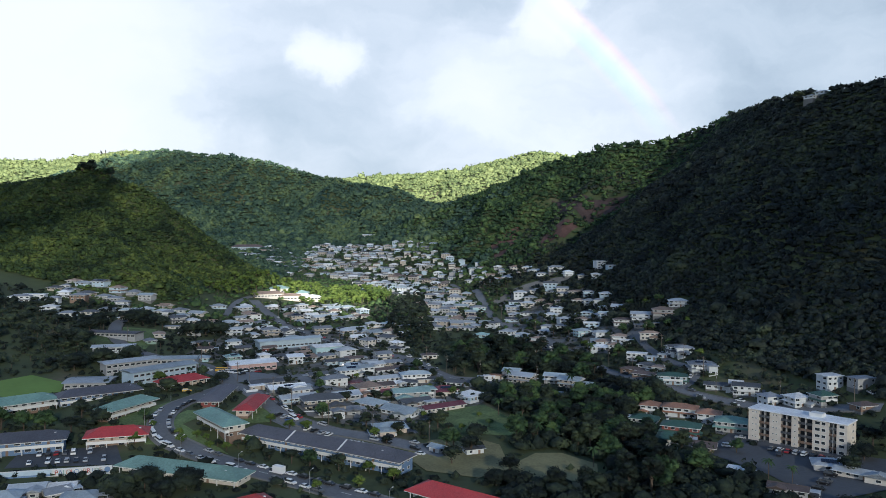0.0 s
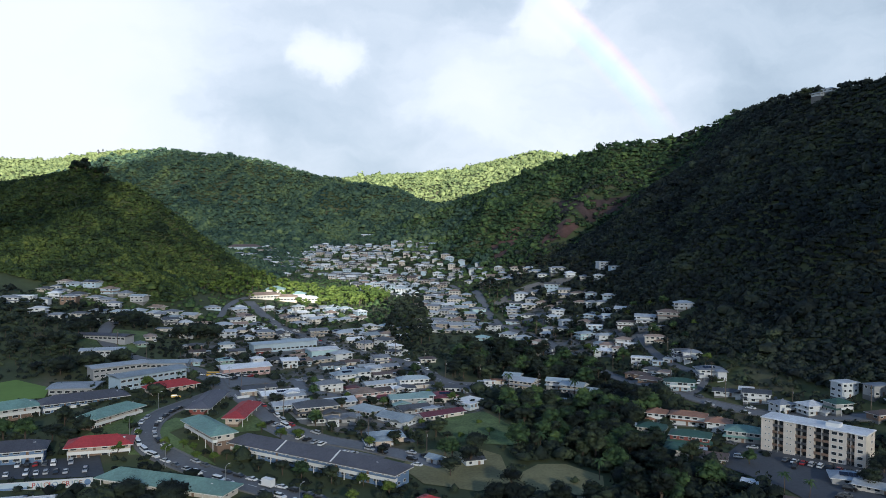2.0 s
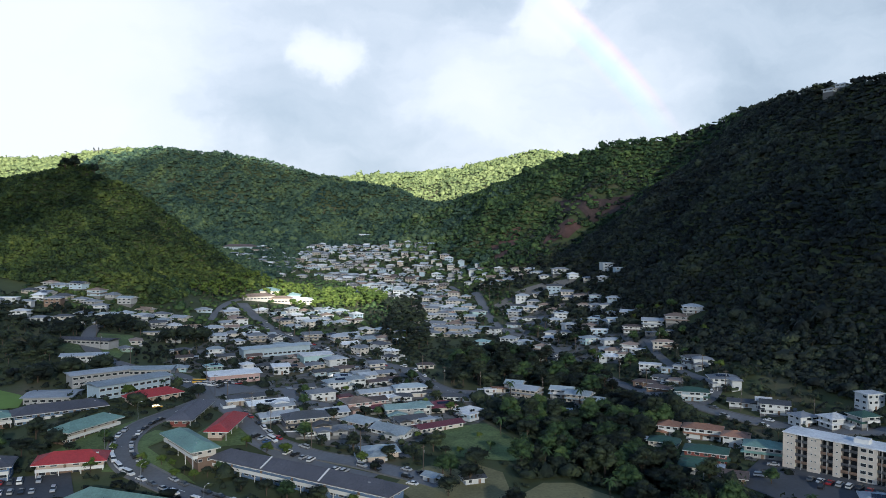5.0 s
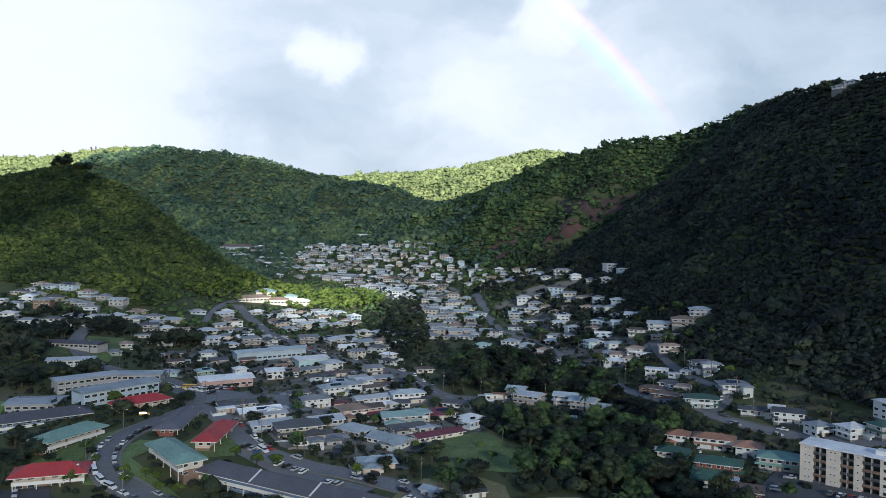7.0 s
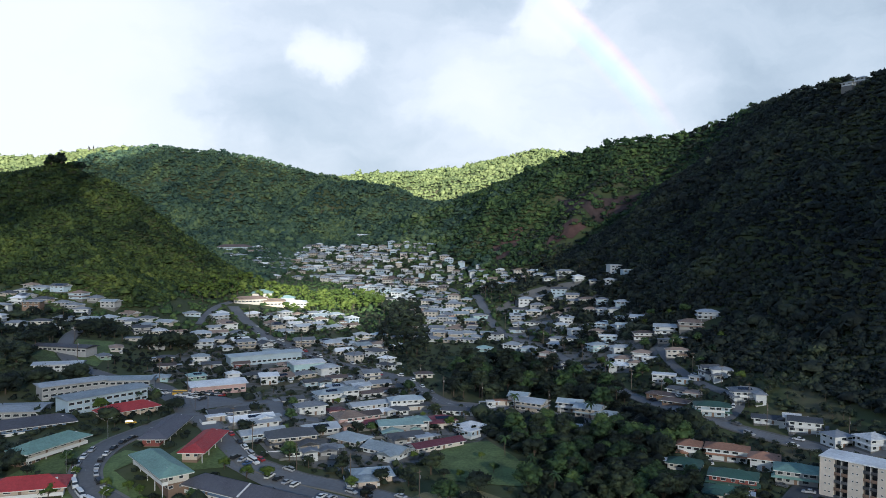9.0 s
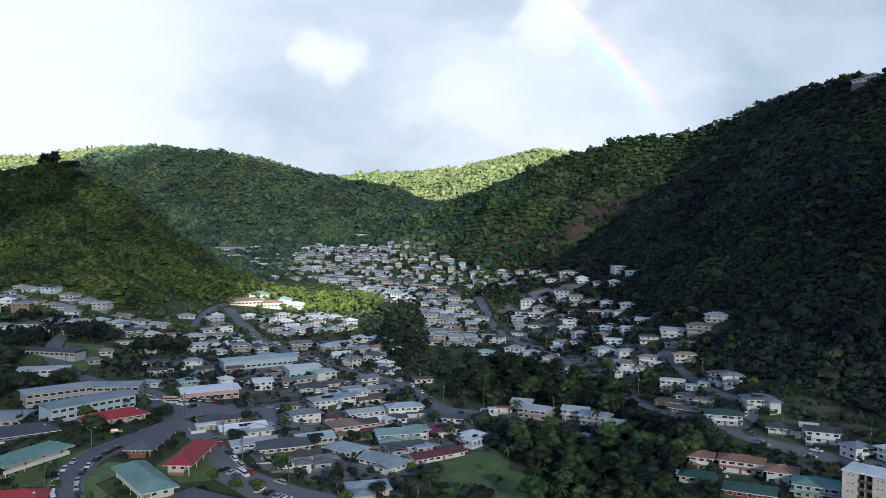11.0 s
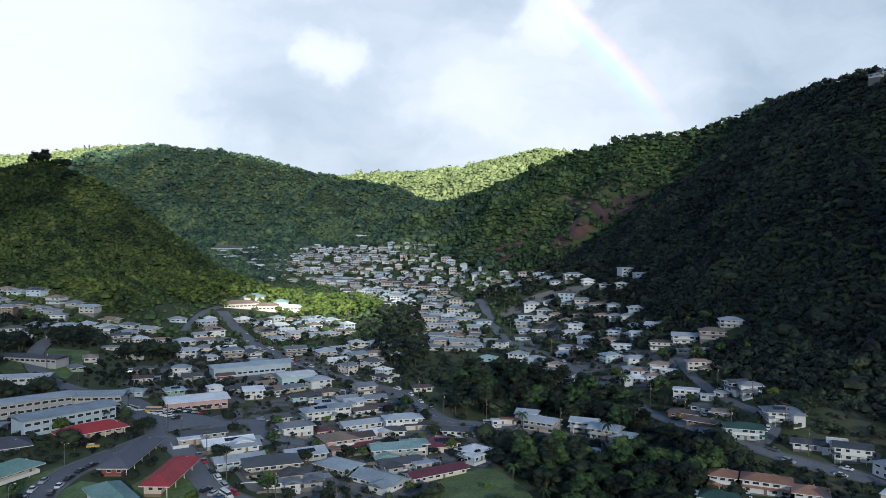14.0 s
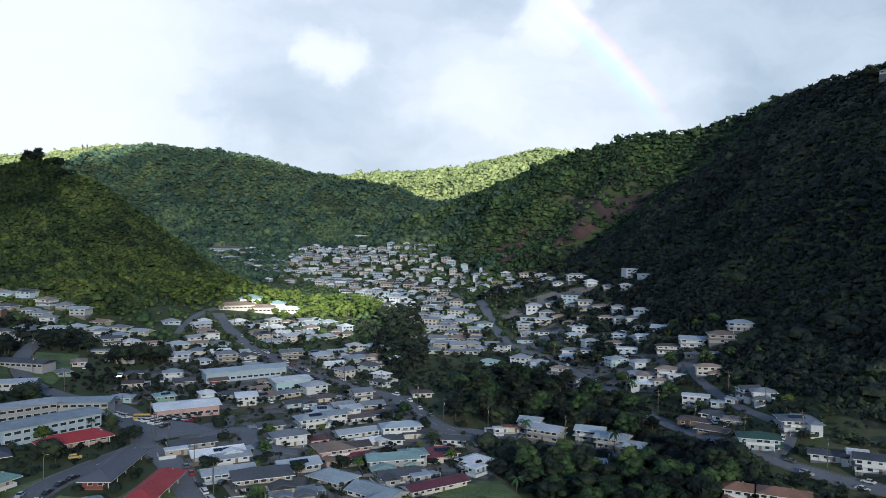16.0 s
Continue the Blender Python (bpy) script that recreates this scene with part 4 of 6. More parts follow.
house(42, 561, -20, 15, 8, 1, "gable", "tan", "cream")
house(70, 534, -30, 22, 13, 2, "hip", "darkgrey", "white")
house(63, 554, -30, 14, 10, 1, "hip", "grey", "grey")
house(74, 665, -20, 16, 10, 1, "hip", "darkgrey", "white")
house(89, 686, -10, 14, 9, 1, "hip", "tan", "cream")
house(91, 635, -20, 17, 10, 2, "hip", "silver", "white")
house(86, 614, -15, 17, 9, 1, "hip", "grey", "white")
house(95, 604, -15, 12, 8, 1, "hip", "grey", "white")
house(99, 616, 20, 16, 10, 2, "hip", "silver", "white")
house(112, 621, 20, 16, 9, 1, "hip", "grey", "white")
house(110, 685, -10, 18, 9, 1, "hip", "grey", "cream")
house(100, 701, -10, 14, 8, 1, "hip", "grey", "cream")
house(105, 668, -5, 18, 9, 1, "hip", "brown", "tan")
house(117, 651, -5, 16, 9, 1, "hip", "tan", "cream")
house(126, 654, -5, 14, 9, 2, "hip", "grey", "paleblue")
house(135, 626, -5, 16, 9, 2, "hip", "silver", "paleblue")
house(123, 635, -5, 14, 10, 2, "hip", "grey", "white")
house(128, 622, -5, 13, 9, 2, "hip", "grey", "white")
house(124, 576, -10, 13, 9, 2, "gable", "paleblue", "white")
house(112, 568, -10, 18, 11, 2, "flat", "white", "paleblue")
house(130, 544, -10, 22, 10, 2, "hip", "brown", "white")
house(139, 524, -10, 20, 6, 1, "flat", "grey", "tan")
house(147, 516, -10, 9, 6, 1, "flat", "grey", "tan")
house(103, 558, 20, 16, 12, 2, "hip", "paleblue", "aqua")
house(115, 544, 5, 22, 10, 1, "hip", "silver", "white")
house(109, 530, -10, 14, 8, 1, "hip", "paleblue", "paleblue")
house(137, 500, -10, 20, 10, 2, "hip", "tan", "cream")
house(121, 516, -30, 14, 11, 2, "hip", "tan", "white")
house(124, 509, -30, 12, 8, 1, "flat", "white", "white")
house(112, 523, -15, 16, 9, 1, "hip", "tan", "white")
house(116, 509, -15, 12, 8, 1, "hip", "tan", "white")
house(108, 514, -20, 19, 12, 1, "hip", "white", "white")
house(122, 473, -20, 20, 11, 2, "flat", "white", "white")
house(130, 462, -20, 14, 7, 1, "flat", "silver", "paleblue")
house(135, 460, -35, 10, 7, 1, "flat", "silver", "white")
house(123, 451, -30, 16, 9, 1, "hip", "darkgrey", "white")
house(126, 436, -30, 12, 9, 1, "hip", "tan", "white")
house(114, 449, -35, 22, 9, 1, "hip", "brown", "brown")
house(115, 430, -35, 18, 9, 1, "hip", "brown", "brown")
house(142, 461, 10, 14, 10, 2, "gable", "darkgrey", "white")
house(145, 452, -10, 15, 10, 2, "hip", "grey", "white")
house(142, 413, -5, 21, 15, 2, "hip", "grey", "white")
house(124, 406, -15, 24, 14, 2, "hip", "darkgreen", "paleblue")
house(166, 534, -12, 20, 12, 2, "hip", "silver", "white")
TAKEN.append((163, 522, 7))
house(146, 704, 10, 13, 12, 3, "flat", "white", "white")
house(152, 685, 10, 12, 10, 2, "flat", "white", "paleblue")
house(132, 707, -5, 15, 8, 1, "hip", "grey", "cream")
house(139, 687, -5, 12, 8, 2, "hip", "white", "white")
house(112, 748, 5, 20, 9, 2, "hip", "grey", "white")
house(120, 725, 5, 11, 9, 2, "hip", "white", "white")
house(95, 777, 5, 20, 9, 1, "hip", "silver", "white")
house(89, 900, 5, 24, 9, 2, "hip", "tan", "cream")
house(93, 886, 5, 20, 8, 1, "hip", "silver", "white")
house(99, 755, 5, 15, 8, 1, "hip", "grey", "white")
house(72, 914, 5, 12, 8, 1, "hip", "grey", "grey")
house(144, 388, -22, 26, 9, 1, "gable", "darkgrey", "white")
house(152, 377, -22, 20, 13, 2, "gable", "darkgrey", "white")
house(149, 382, -22, 8, 8, 2, "gable", "white", "white")
house(157, 361, 15, 13, 12, 2, "hip", "grey", "white")
house(166, 352, 15, 14, 12, 2, "hip", "white", "white")
house(175, 346, 15, 14, 12, 2, "hip", "darkgreen", "grey")
house(183, 356, 15, 14, 11, 3, "flat", "white", "white")
house(193, 347, 15, 16, 10, 2, "flat", "grey", "grey")
house(185, 330, 15, 15, 10, 1, "hip", "brown", "brown")
house(154, 272, -40, 32, 10, 1, "gable", "silver", "cream")
house(147, 284, -20, 20, 14, 1, "hip", "silver", "grey")
house(121, 262, -30, 20, 9, 1, "gable", "brown", "grey")
house(95.7, 354.8, -24, 18.5, 12, 1, "hip", "darkgreen", "cream")
house(106.2, 333.8, -24, 26, 15, 2, "hip", "darkgreen", "redbrown")
house(100, 326, -24, 19, 11, 1, "hip", "darkgreen", "cream")
house(108, 313, -24, 16, 12, 1, "gable", "brown", "brown")
TAKEN += [(96, 348, 8), (107, 346, 8), (93, 341, 7), (99, 317, 8), (117, 348, 7), (88, 349, 6), (104, 325, 8)]
house(101.6, 367.6, -24, 13, 12, 2, "hip", "orange", "white")
house(114.2, 361.2, -24, 25, 13, 2, "hip", "orange", "white")
house(124, 349.8, -24, 15, 12.5, 2, "hip", "orange", "white")
house(130, 336.7, -24, 23, 16, 2, "hip", "green", "grey")
house(111, 283, -30, 9, 7, 1, "flat", "white", "grey")
house(-24, 346, 15, 18, 13, 1, "hip", "paleblue", "peach")
house(13, 315, 20, 10, 7, 1, "gable", "darkgrey", "white")
house(-2, 316, -40, 7, 6, 1, "gable", "paleblue", "white")
house(-146, 265, 15, 14, 9, 1, "gable", "silver", "grey")
house(-135, 263, 40, 10, 9, 1, "gable", "grey", "grey")
house(-136, 268, 15, 12, 7, 1, "gable", "white", "grey")
house(-125, 259, 15, 14, 10, 1, "hip", "paleblue", "grey")
house(-146, 250, 15, 12, 10, 2, "hip", "paleblue", "white")
house(-330, 591, 10, 20, 9, 2, "hip", "grey", "white")
house(-327, 605, 5, 24, 9, 2, "flat", "white", "white")
house(-295, 568, 5, 14, 9, 2, "hip", "white", "white")
house(-310, 602, 5, 13, 9, 2, "hip", "silver", "white")
house(-315, 630, 5, 12, 9, 2, "hip", "white", "white")
house(-296, 616, 5, 16, 11, 3, "hip", "grey", "brown")
house(-326, 655, 5, 9, 7, 1, "hip", "grey", "white")
house(-264, 624, 10, 13, 10, 2, "hip", "grey", "white")
house(-221, 607, 10, 10, 9, 2, "hip", "grey", "white")
house(-251, 608, 10, 22, 9, 1, "hip", "paleblue", "cream")
house(-266, 600, 10, 14, 9, 1, "hip", "grey", "white")
house(-271, 580, 10, 16, 9, 1, "hip", "darkgrey", "cream")
house(-280, 565, 10, 16, 9, 1, "hip", "grey", "white")
house(-259, 568, 10, 20, 8, 1, "hip", "paleblue", "white")
house(-241, 578, 10, 16, 9, 1, "hip", "white", "cream")
house(-200, 570, 10, 24, 8, 1, "flat", "grey", "cream")


FAR = {}


def inside_of(p, px, py):
    hit_count = False
    for (ax, ay), (bx, by) in zip(p, p[1:] + p[:1]):
        if (ay > py) != (by > py) and px < (bx - ax) * (py - ay) / (by - ay) + ax:
            hit_count = not hit_count
    return hit_count


def far_house(x, y, rot, w, d, st, form, roof, wall, wing=0):
    """One of the many small houses far up the valley, added to the joined town."""
    TAKEN.append((x, y, max(w, d) * 0.5))
    m = pose(x, y, zg(x, y), 0, 0, rot)
    tall = 2.6 * st
    blocks = [(0, 0, w, d, tall)]
    if wing:
        blocks.append((wing * w * 0.3, -d * 0.45, w * 0.42, d * 0.5, 2.6))
    for bx, by, bw, bd, bt in blocks:
        at = m @ pose(bx, by, 0)
        FAR.setdefault("wall_" + wall, []).append(turned(box(-bw / 2, bw / 2, -bd / 2, bd / 2, -2.5, bt), at))
        gv, gf = turned(roof_geo(form, bw, bd, bt - 0.2, 0.7, 0.18 * bd + 0.2), at)
        FAR.setdefault("roof_" + roof, []).append((gv, gf[:4] + gf[12:]))
        FAR.setdefault("trim_white", []).append((gv, gf[4:12]))
    for k in range(st):
        for i in (-1, 0, 1):
            FAR.setdefault("glass", []).append(turned(box(i * w * 0.3 - 0.8, i * w * 0.3 + 0.8, -d / 2 - 0.06, -d / 2 + 0.02, 2.6 * k + 0.9, 2.6 * k + 2.0), m))


def quarter(outline, along, deep, rot, seed, share=0.9):
    """A quarter of small houses in rows, some turned to the side streets, inside an outline of the plan."""
    r = random.Random(seed)
    c, sn = math.cos(radians(rot)), math.sin(radians(rot))
    cx, cy = (sum(q[k] for q in outline) / len(outline) for k in (0, 1))
    for j in range(-30, 31):
        shift = r.uniform(0, along)
        for i in range(-40, 41):
            u, v = i * along + shift + r.uniform(-1.2, 1.2), j * deep + (4.0 if j % 2 else 0.0) + r.uniform(-1.6, 1.6)
            x, y = cx + c * u - sn * v, cy + sn * u + c * v
            if r.random() > share or not inside_of(outline, x, y) or float(hill_height(np.array(x), np.array(y))) > 22:
                continue
            if any((x - q[0]) ** 2 + (y - q[1]) ** 2 < (q[2] + 3.4) ** 2 for q in TAKEN):
                continue
            w, d = r.uniform(8.0, 11.5), r.uniform(6.5, 8.5)
            roof = r.choice(("grey", "silver", "paleblue", "white", "darkgrey", "tan", "silver", "grey", "brown", "grey", "white"))
            far_house(x, y, rot + r.uniform(-8, 8) + r.choice((0, 0, 0, 90)), w, d, r.choice((1, 1, 1, 2)), r.choice(("hip", "hip", "gable")), roof, r.choice(("white", "grey", "cream", "grey", "paleblue", "tan", "white")), r.choice((0, 0, -1, 1)))


def rows_of_houses(x0, y0, x1, y1, rows, gap, back, seed):
    """House rows along a line, one behind another up the valley."""
    r = random.Random(seed)
    a, b = Vector((x0, y0)), Vector((x1, y1))
    along = (b - a).normalized()
    up_way = Vector((-along.y, along.x))
    rot = math.degrees(math.atan2(along.y, along.x))
    for k in range(rows):
        s = r.uniform(0, gap)
        while s < (b - a).length:
            p = a + along * s + up_way * (k * back + r.uniform(-2.5, 2.5))
            w, d = r.uniform(9, 13.5), r.uniform(7, 9.5)
            s += w + gap * r.uniform(0.3, 1.0)
            if zg(p.x, p.y) - float(floor_height(p.x, p.y)) > (9 if p.y > 850 else 24):
                continue
            if any((p.x - q[0]) ** 2 + (p.y - q[1]) ** 2 < (q[2] + 3.6) ** 2 for q in TAKEN):
                continue
            roof, wall = r.choice(("grey", "silver", "paleblue", "white", "darkgrey", "tan", "silver", "grey")), r.choice(("white", "grey", "cream", "grey", "paleblue", "tan"))
            st, form, turn = r.choice((1, 1, 1, 2)), r.choice(("hip", "hip", "gable")), rot + r.uniform(-9, 9)
            if p.y > 690:
                far_house(p.x, p.y, turn, w, d, st, form, roof, wall)
            else:
                house(p.x, p.y, turn, w, d, st, form, roof, wall, detail=1, group="houses in the upper valley")


quarter([(-300, 1134), (-274, 1190), (-234, 1252), (-150, 1240), (-68, 1175), (7, 1062), (22, 1004), (60, 930), (20, 880), (-30, 835), (-95, 850), (-120, 950), (-170, 985), (-215, 1010), (-279, 1050)], 12.5, 15.5, -6, 5, 0.74)
quarter([(40, 985), (108, 915), (125, 760), (86, 774), (50, 900)], 13.0, 15.5, -20, 6, 0.8)
quarter([(-250, 985), (-215, 1005), (-150, 965), (-170, 940)], 15, 19, -10, 61, 0.4)
rows_of_houses(-55, 830, 15, 815, 3, 7, 27, 16)
rows_of_houses(-165, 622, -62, 690, 5, 4, 17, 7)
rows_of_houses(-110, 560, -30, 600, 3, 4, 17, 17)
rows_of_houses(-190, 560, -120, 600, 3, 5, 18, 27)
rows_of_houses(25, 800, 95, 790, 4, 5, 20, 8)
rows_of_houses(-12, 640, 40, 630, 5, 4, 17, 9)
rows_of_houses(58, 655, 140, 640, 5, 4, 17, 19)
rows_of_houses(80, 600, 150, 575, 3, 4, 16, 20)
rows_of_houses(100, 520, 150, 500, 3, 4, 16, 21)
rows_of_houses(-25, 735, 32, 725, 7, 4, 18, 29)
rows_of_houses(-335, 650, -200, 610, 2, 6, 18, 10)
rows_of_houses(-60, 478, -5, 500, 2, 4, 15, 22)
rows_of_houses(-95, 480, -50, 510, 3, 4, 15, 23)
v, f, which, names = [], [], [], list(FAR)
for k, key in enumerate(names):
    gv, gf = joined(*FAR[key])
    f += [tuple(i + len(v) for i in q) for q in gf]
    which += [k] * len(gf)
    v += gv
tagged(new("far_houses", mesh_of("far_houses", v, f, names, which)), "many small pale houses crowded at the valley head", "houses", kind="stuff")

# ---------------------------------------------------------------- school blocks
def school_block(x, y, rot, long, deep, roof_colour, wall_colour, storeys=2, gallery=True, ribs=(), label="", eaves=None):
    z = zg(x, y) if eaves is None else eaves - 2.9 * storeys
    for i in range(-3, 4):
        c, s = math.cos(radians(rot)), math.sin(radians(rot))
        TAKEN.append((x + c * i * long / 6.5, y + s * i * long / 6.5, deep * 0.6))
    ob = thing("school_building", pose(x, y, z, 0, 0, rot), label or f"{WORDS[wall_colour]} school block with {WORDS[roof_colour]} hipped roof and white gallery", "school building", "school blocks")
    tall = 2.9 * storeys
    front = -deep / 2 + (1.8 if gallery else 0)
    split = 2.9 if storeys > 1 else 0.0
    part("wall", box(-long / 2, long / 2, front, deep / 2, split, tall), "wall_" + wall_colour, ob)
    # unless blue, the dark brown holds the shade of the lower storey
    part("lower_wall", box(-long / 2 + 0.02, long / 2 - 0.02, front + 0.02, deep / 2 - 0.02, -5.0, split), "wall_blue" if wall_colour == "blue" else "wall_brown", ob, "" if wall_colour == "blue" else "dark brown ground-floor wall, its darkness standing for shade under the gallery")
    part("roof", roof_geo("hip", long, deep, tall, 1.5, 0.24 * deep + 0.4), "roof_" + roof_colour, ob)
    part("fascia", joined(box(-long / 2 - 1.45, long / 2 + 1.45, -deep / 2 - 1.48, -deep / 2 - 1.35, tall - 0.25, tall + 0.05), box(-long / 2 - 1.48, -long / 2 - 1.35, -deep / 2 - 1.3, deep / 2 + 1.3, tall - 0.25, tall + 0.05),
                          box(long / 2 + 1.35, long / 2 + 1.48, -deep / 2 - 1.3, deep / 2 + 1.3, tall - 0.25, tall + 0.05)), "trim_white", ob)
    for k, fx in enumerate(ribs):
        px = (fx - 0.5) * long
        part("roof_rib", turned(box(-0.35, 0.35, -deep / 2 - 1.7, 0.1, 0.25, 0.42), pose(px, 0, tall + 0.24 * deep + 0.45, math.degrees(math.atan2(0.24 * deep + 0.4, deep / 2 + 1.5)), 0, 0)), "trim_white", ob)
    part("roof_vent", box(long * 0.38, long * 0.38 + 0.8, -deep * 0.22, -deep * 0.22 + 0.8, tall + 0.5, tall + 0.15 * deep + 0.7), "trim_white", ob)
    n = max(3, int(long / 3.6))
    for k in range(storeys):
        if gallery and k:
            part("gallery", joined(box(-long / 2 - 0.2, long / 2 + 0.2, -deep / 2 - 0.2, front, 2.9 * k - 0.2, 2.9 * k), box(-long / 2 - 0.2, long / 2 + 0.2, -deep / 2 - 0.2, -deep / 2 - 0.05, 2.9 * k, 2.9 * k + 1.05),
                                   box(-long / 2 - 0.2, -long / 2 - 0.05, -deep / 2 - 0.05, front, 2.9 * k, 2.9 * k + 1.05), box(long / 2 + 0.05, long / 2 + 0.2, -deep / 2 - 0.05, front, 2.9 * k, 2.9 * k + 1.05)), "trim_white", ob, "white gallery parapet")
        for i in range(n):
            cx = (i + 0.5 - n / 2) * long / n
            if i % 4 == 2:
                part("door", door_mesh(), None, ob, at=pose(cx, front, 2.9 * k + 0.02))
            else:
                glazed(ob, 2.4, 1.3, pose(cx, front, 2.9 * k + 1.75))
        for side in (90, -90):
            for cx in (-deep * 0.2, deep * 0.2):
                glazed(ob, 1.6, 1.1, pose(0, 0, 0, 0, 0, side) @ pose(cx, -long / 2, 2.9 * k + 1.7))
    if gallery:
        for i in range(0, n + 1, 2):
            px = (i - n / 2) * long / n * 0.985
            part("post", box(px - 0.15, px + 0.15, -deep / 2 - 0.12, -deep / 2 + 0.12, -4.0, 2.9), "trim_white", ob)
    return ob


school_block(-49.2, 308.8, -29.5, 81, 10, "bluegrey", "blue", ribs=(0.325, 0.655))
school_block(-98.4, 334, -50.7, 31, 9, "green", "cream", eaves=9.4)
school_block(-90.9, 360, 89.2, 28, 7.5, "red", "peach", storeys=1, eaves=9.8)
school_block(-113, 380.9, 92, 34, 8.5, "bluegrey", "redbrown", storeys=1, eaves=9.6)
school_block(-141, 408, 45, 24, 9, "red", "peach", storeys=1, eaves=10.9)
school_block(-174, 382.5, 35, 37, 10, "bluegrey", "blue", eaves=9.8)
school_block(-147.9, 353.6, 67.5, 26.5, 9, "green", "cream", eaves=10.6)
school_block(-204.1, 362.2, 42, 32, 10, "green", "white")
school_block(-171.1, 307.6, 20, 30, 10, "bluegrey", "blue")
school_block(-138.5, 321, 17, 23, 10, "red", "peach", eaves=5.9)
school_block(-98, 285, -18.6, 52, 10, "green", "cream", storeys=1)
school_block(8, 256, -37, 40, 11, "red", "cream", storeys=1)
school_block(-68, 247, 40, 24, 10, "red", "cream", storeys=1)


def flat_block(x, y, rot, long, deep, tall, roof_colour, wall_colour, label, name="school_building", form="gable", rise=0.9):
    """Older two-storey classroom wing with a low sheet-metal roof and strip windows."""
    z = zg(x, y)
    TAKEN.append((x, y, long * 0.5))
    ob = thing(name, pose(x, y, z, 0, 0, rot), label, name.replace("_", " "), "school blocks" if name == "school_building" else "")
    part("wall", box(-long / 2, long / 2, -deep / 2, deep / 2, -2, tall), "wall_" + wall_colour, ob)
    part("roof", roof_geo(form, long, deep, tall, 1.2, rise), "roof_" + roof_colour, ob)
    n = int(long / 3.2)
    for k in range(int(tall / 3)):
        for i in range(n):
            glazed(ob, 2.6, 1.3, pose((i + 0.5 - n / 2) * long / n, -deep / 2, 2.9 * k + 1.9))
    return ob


flat_block(-156.9, 418.8, 51, 38, 12, 6.6, "paleblue", "paleblue", "long pale blue two-storey classroom wing with a low metal roof")
flat_block(-186.1, 448.2, 42, 30, 11, 6.4, "silver", "grey", "grey two-storey classroom wing with a silver metal roof")
flat_block(-166.1, 462.2, 8, 30, 11, 6.4, "paleblue", "grey", "classroom wing with a pale blue metal roof")
flat_block(-192.3, 411.7, 8, 22, 16, 3.6, "silver", "grey", "low grey school hall with a flat silver roof")
flat_block(-225, 520, -12, 36, 10, 3.4, "bluegrey", "grey", "low classroom row with a slate grey roof")
flat_block(-212, 487, 15, 24, 9, 3.4, "silver", "white", "low school shed with a silver roof")
flat_block(-112, 549, 31, 46, 11, 5.8, "paleblue", "paleblue", "long pale blue two-storey apartment row with a pale metal roof", "apartment_row")
flat_block(-120.1, 474.2, 28, 28, 15, 4.6, "white", "pink", "wide pink hall with a bright white metal roof", "hall", rise=1.3)
flat_block(-81, 525, 30, 19, 13, 5.6, "white", "aqua", "two-storey pale aqua shop with a flat white roof", "shop")
TAKEN += [(-150, 757, 15), (-172, 748, 14), (-130, 768, 13), (-160, 742, 10)]
flat_block(-178, 770, 24, 30, 13, 4.0, "tan", "cream", "cream temple hall with a broad tan roof", "temple", "hip", 2.2)
flat_block(-156, 774, 12, 20, 12, 4.6, "tan", "peach", "peach temple wing with a tan roof", "temple", "hip", 1.8)
flat_block(-140, 788, 4, 26, 13, 3.8, "white", "cream", "cream temple hall with a low white roof", "temple", "hip", 1.4)
flat_block(-172, 796, 10, 18, 14, 4.6, "teal", "cream", "cream temple hall with a teal hipped roof", "temple", "hip", 2.8)
flat_block(-150, 804, 8, 14, 12, 4.2, "teal", "white", "white temple hall with a pale teal roof", "temple", "hip", 2.4)
flat_block(-296, 1150, 5, 46, 14, 7.0, "brown", "paleblue", "long hospital block with a brown roof among trees", "hospital", "hip", 3.0)
flat_block(-125, 1290, 0, 22, 8, 3.0, "white", "white", "small white building among trees at the valley head", "shed")


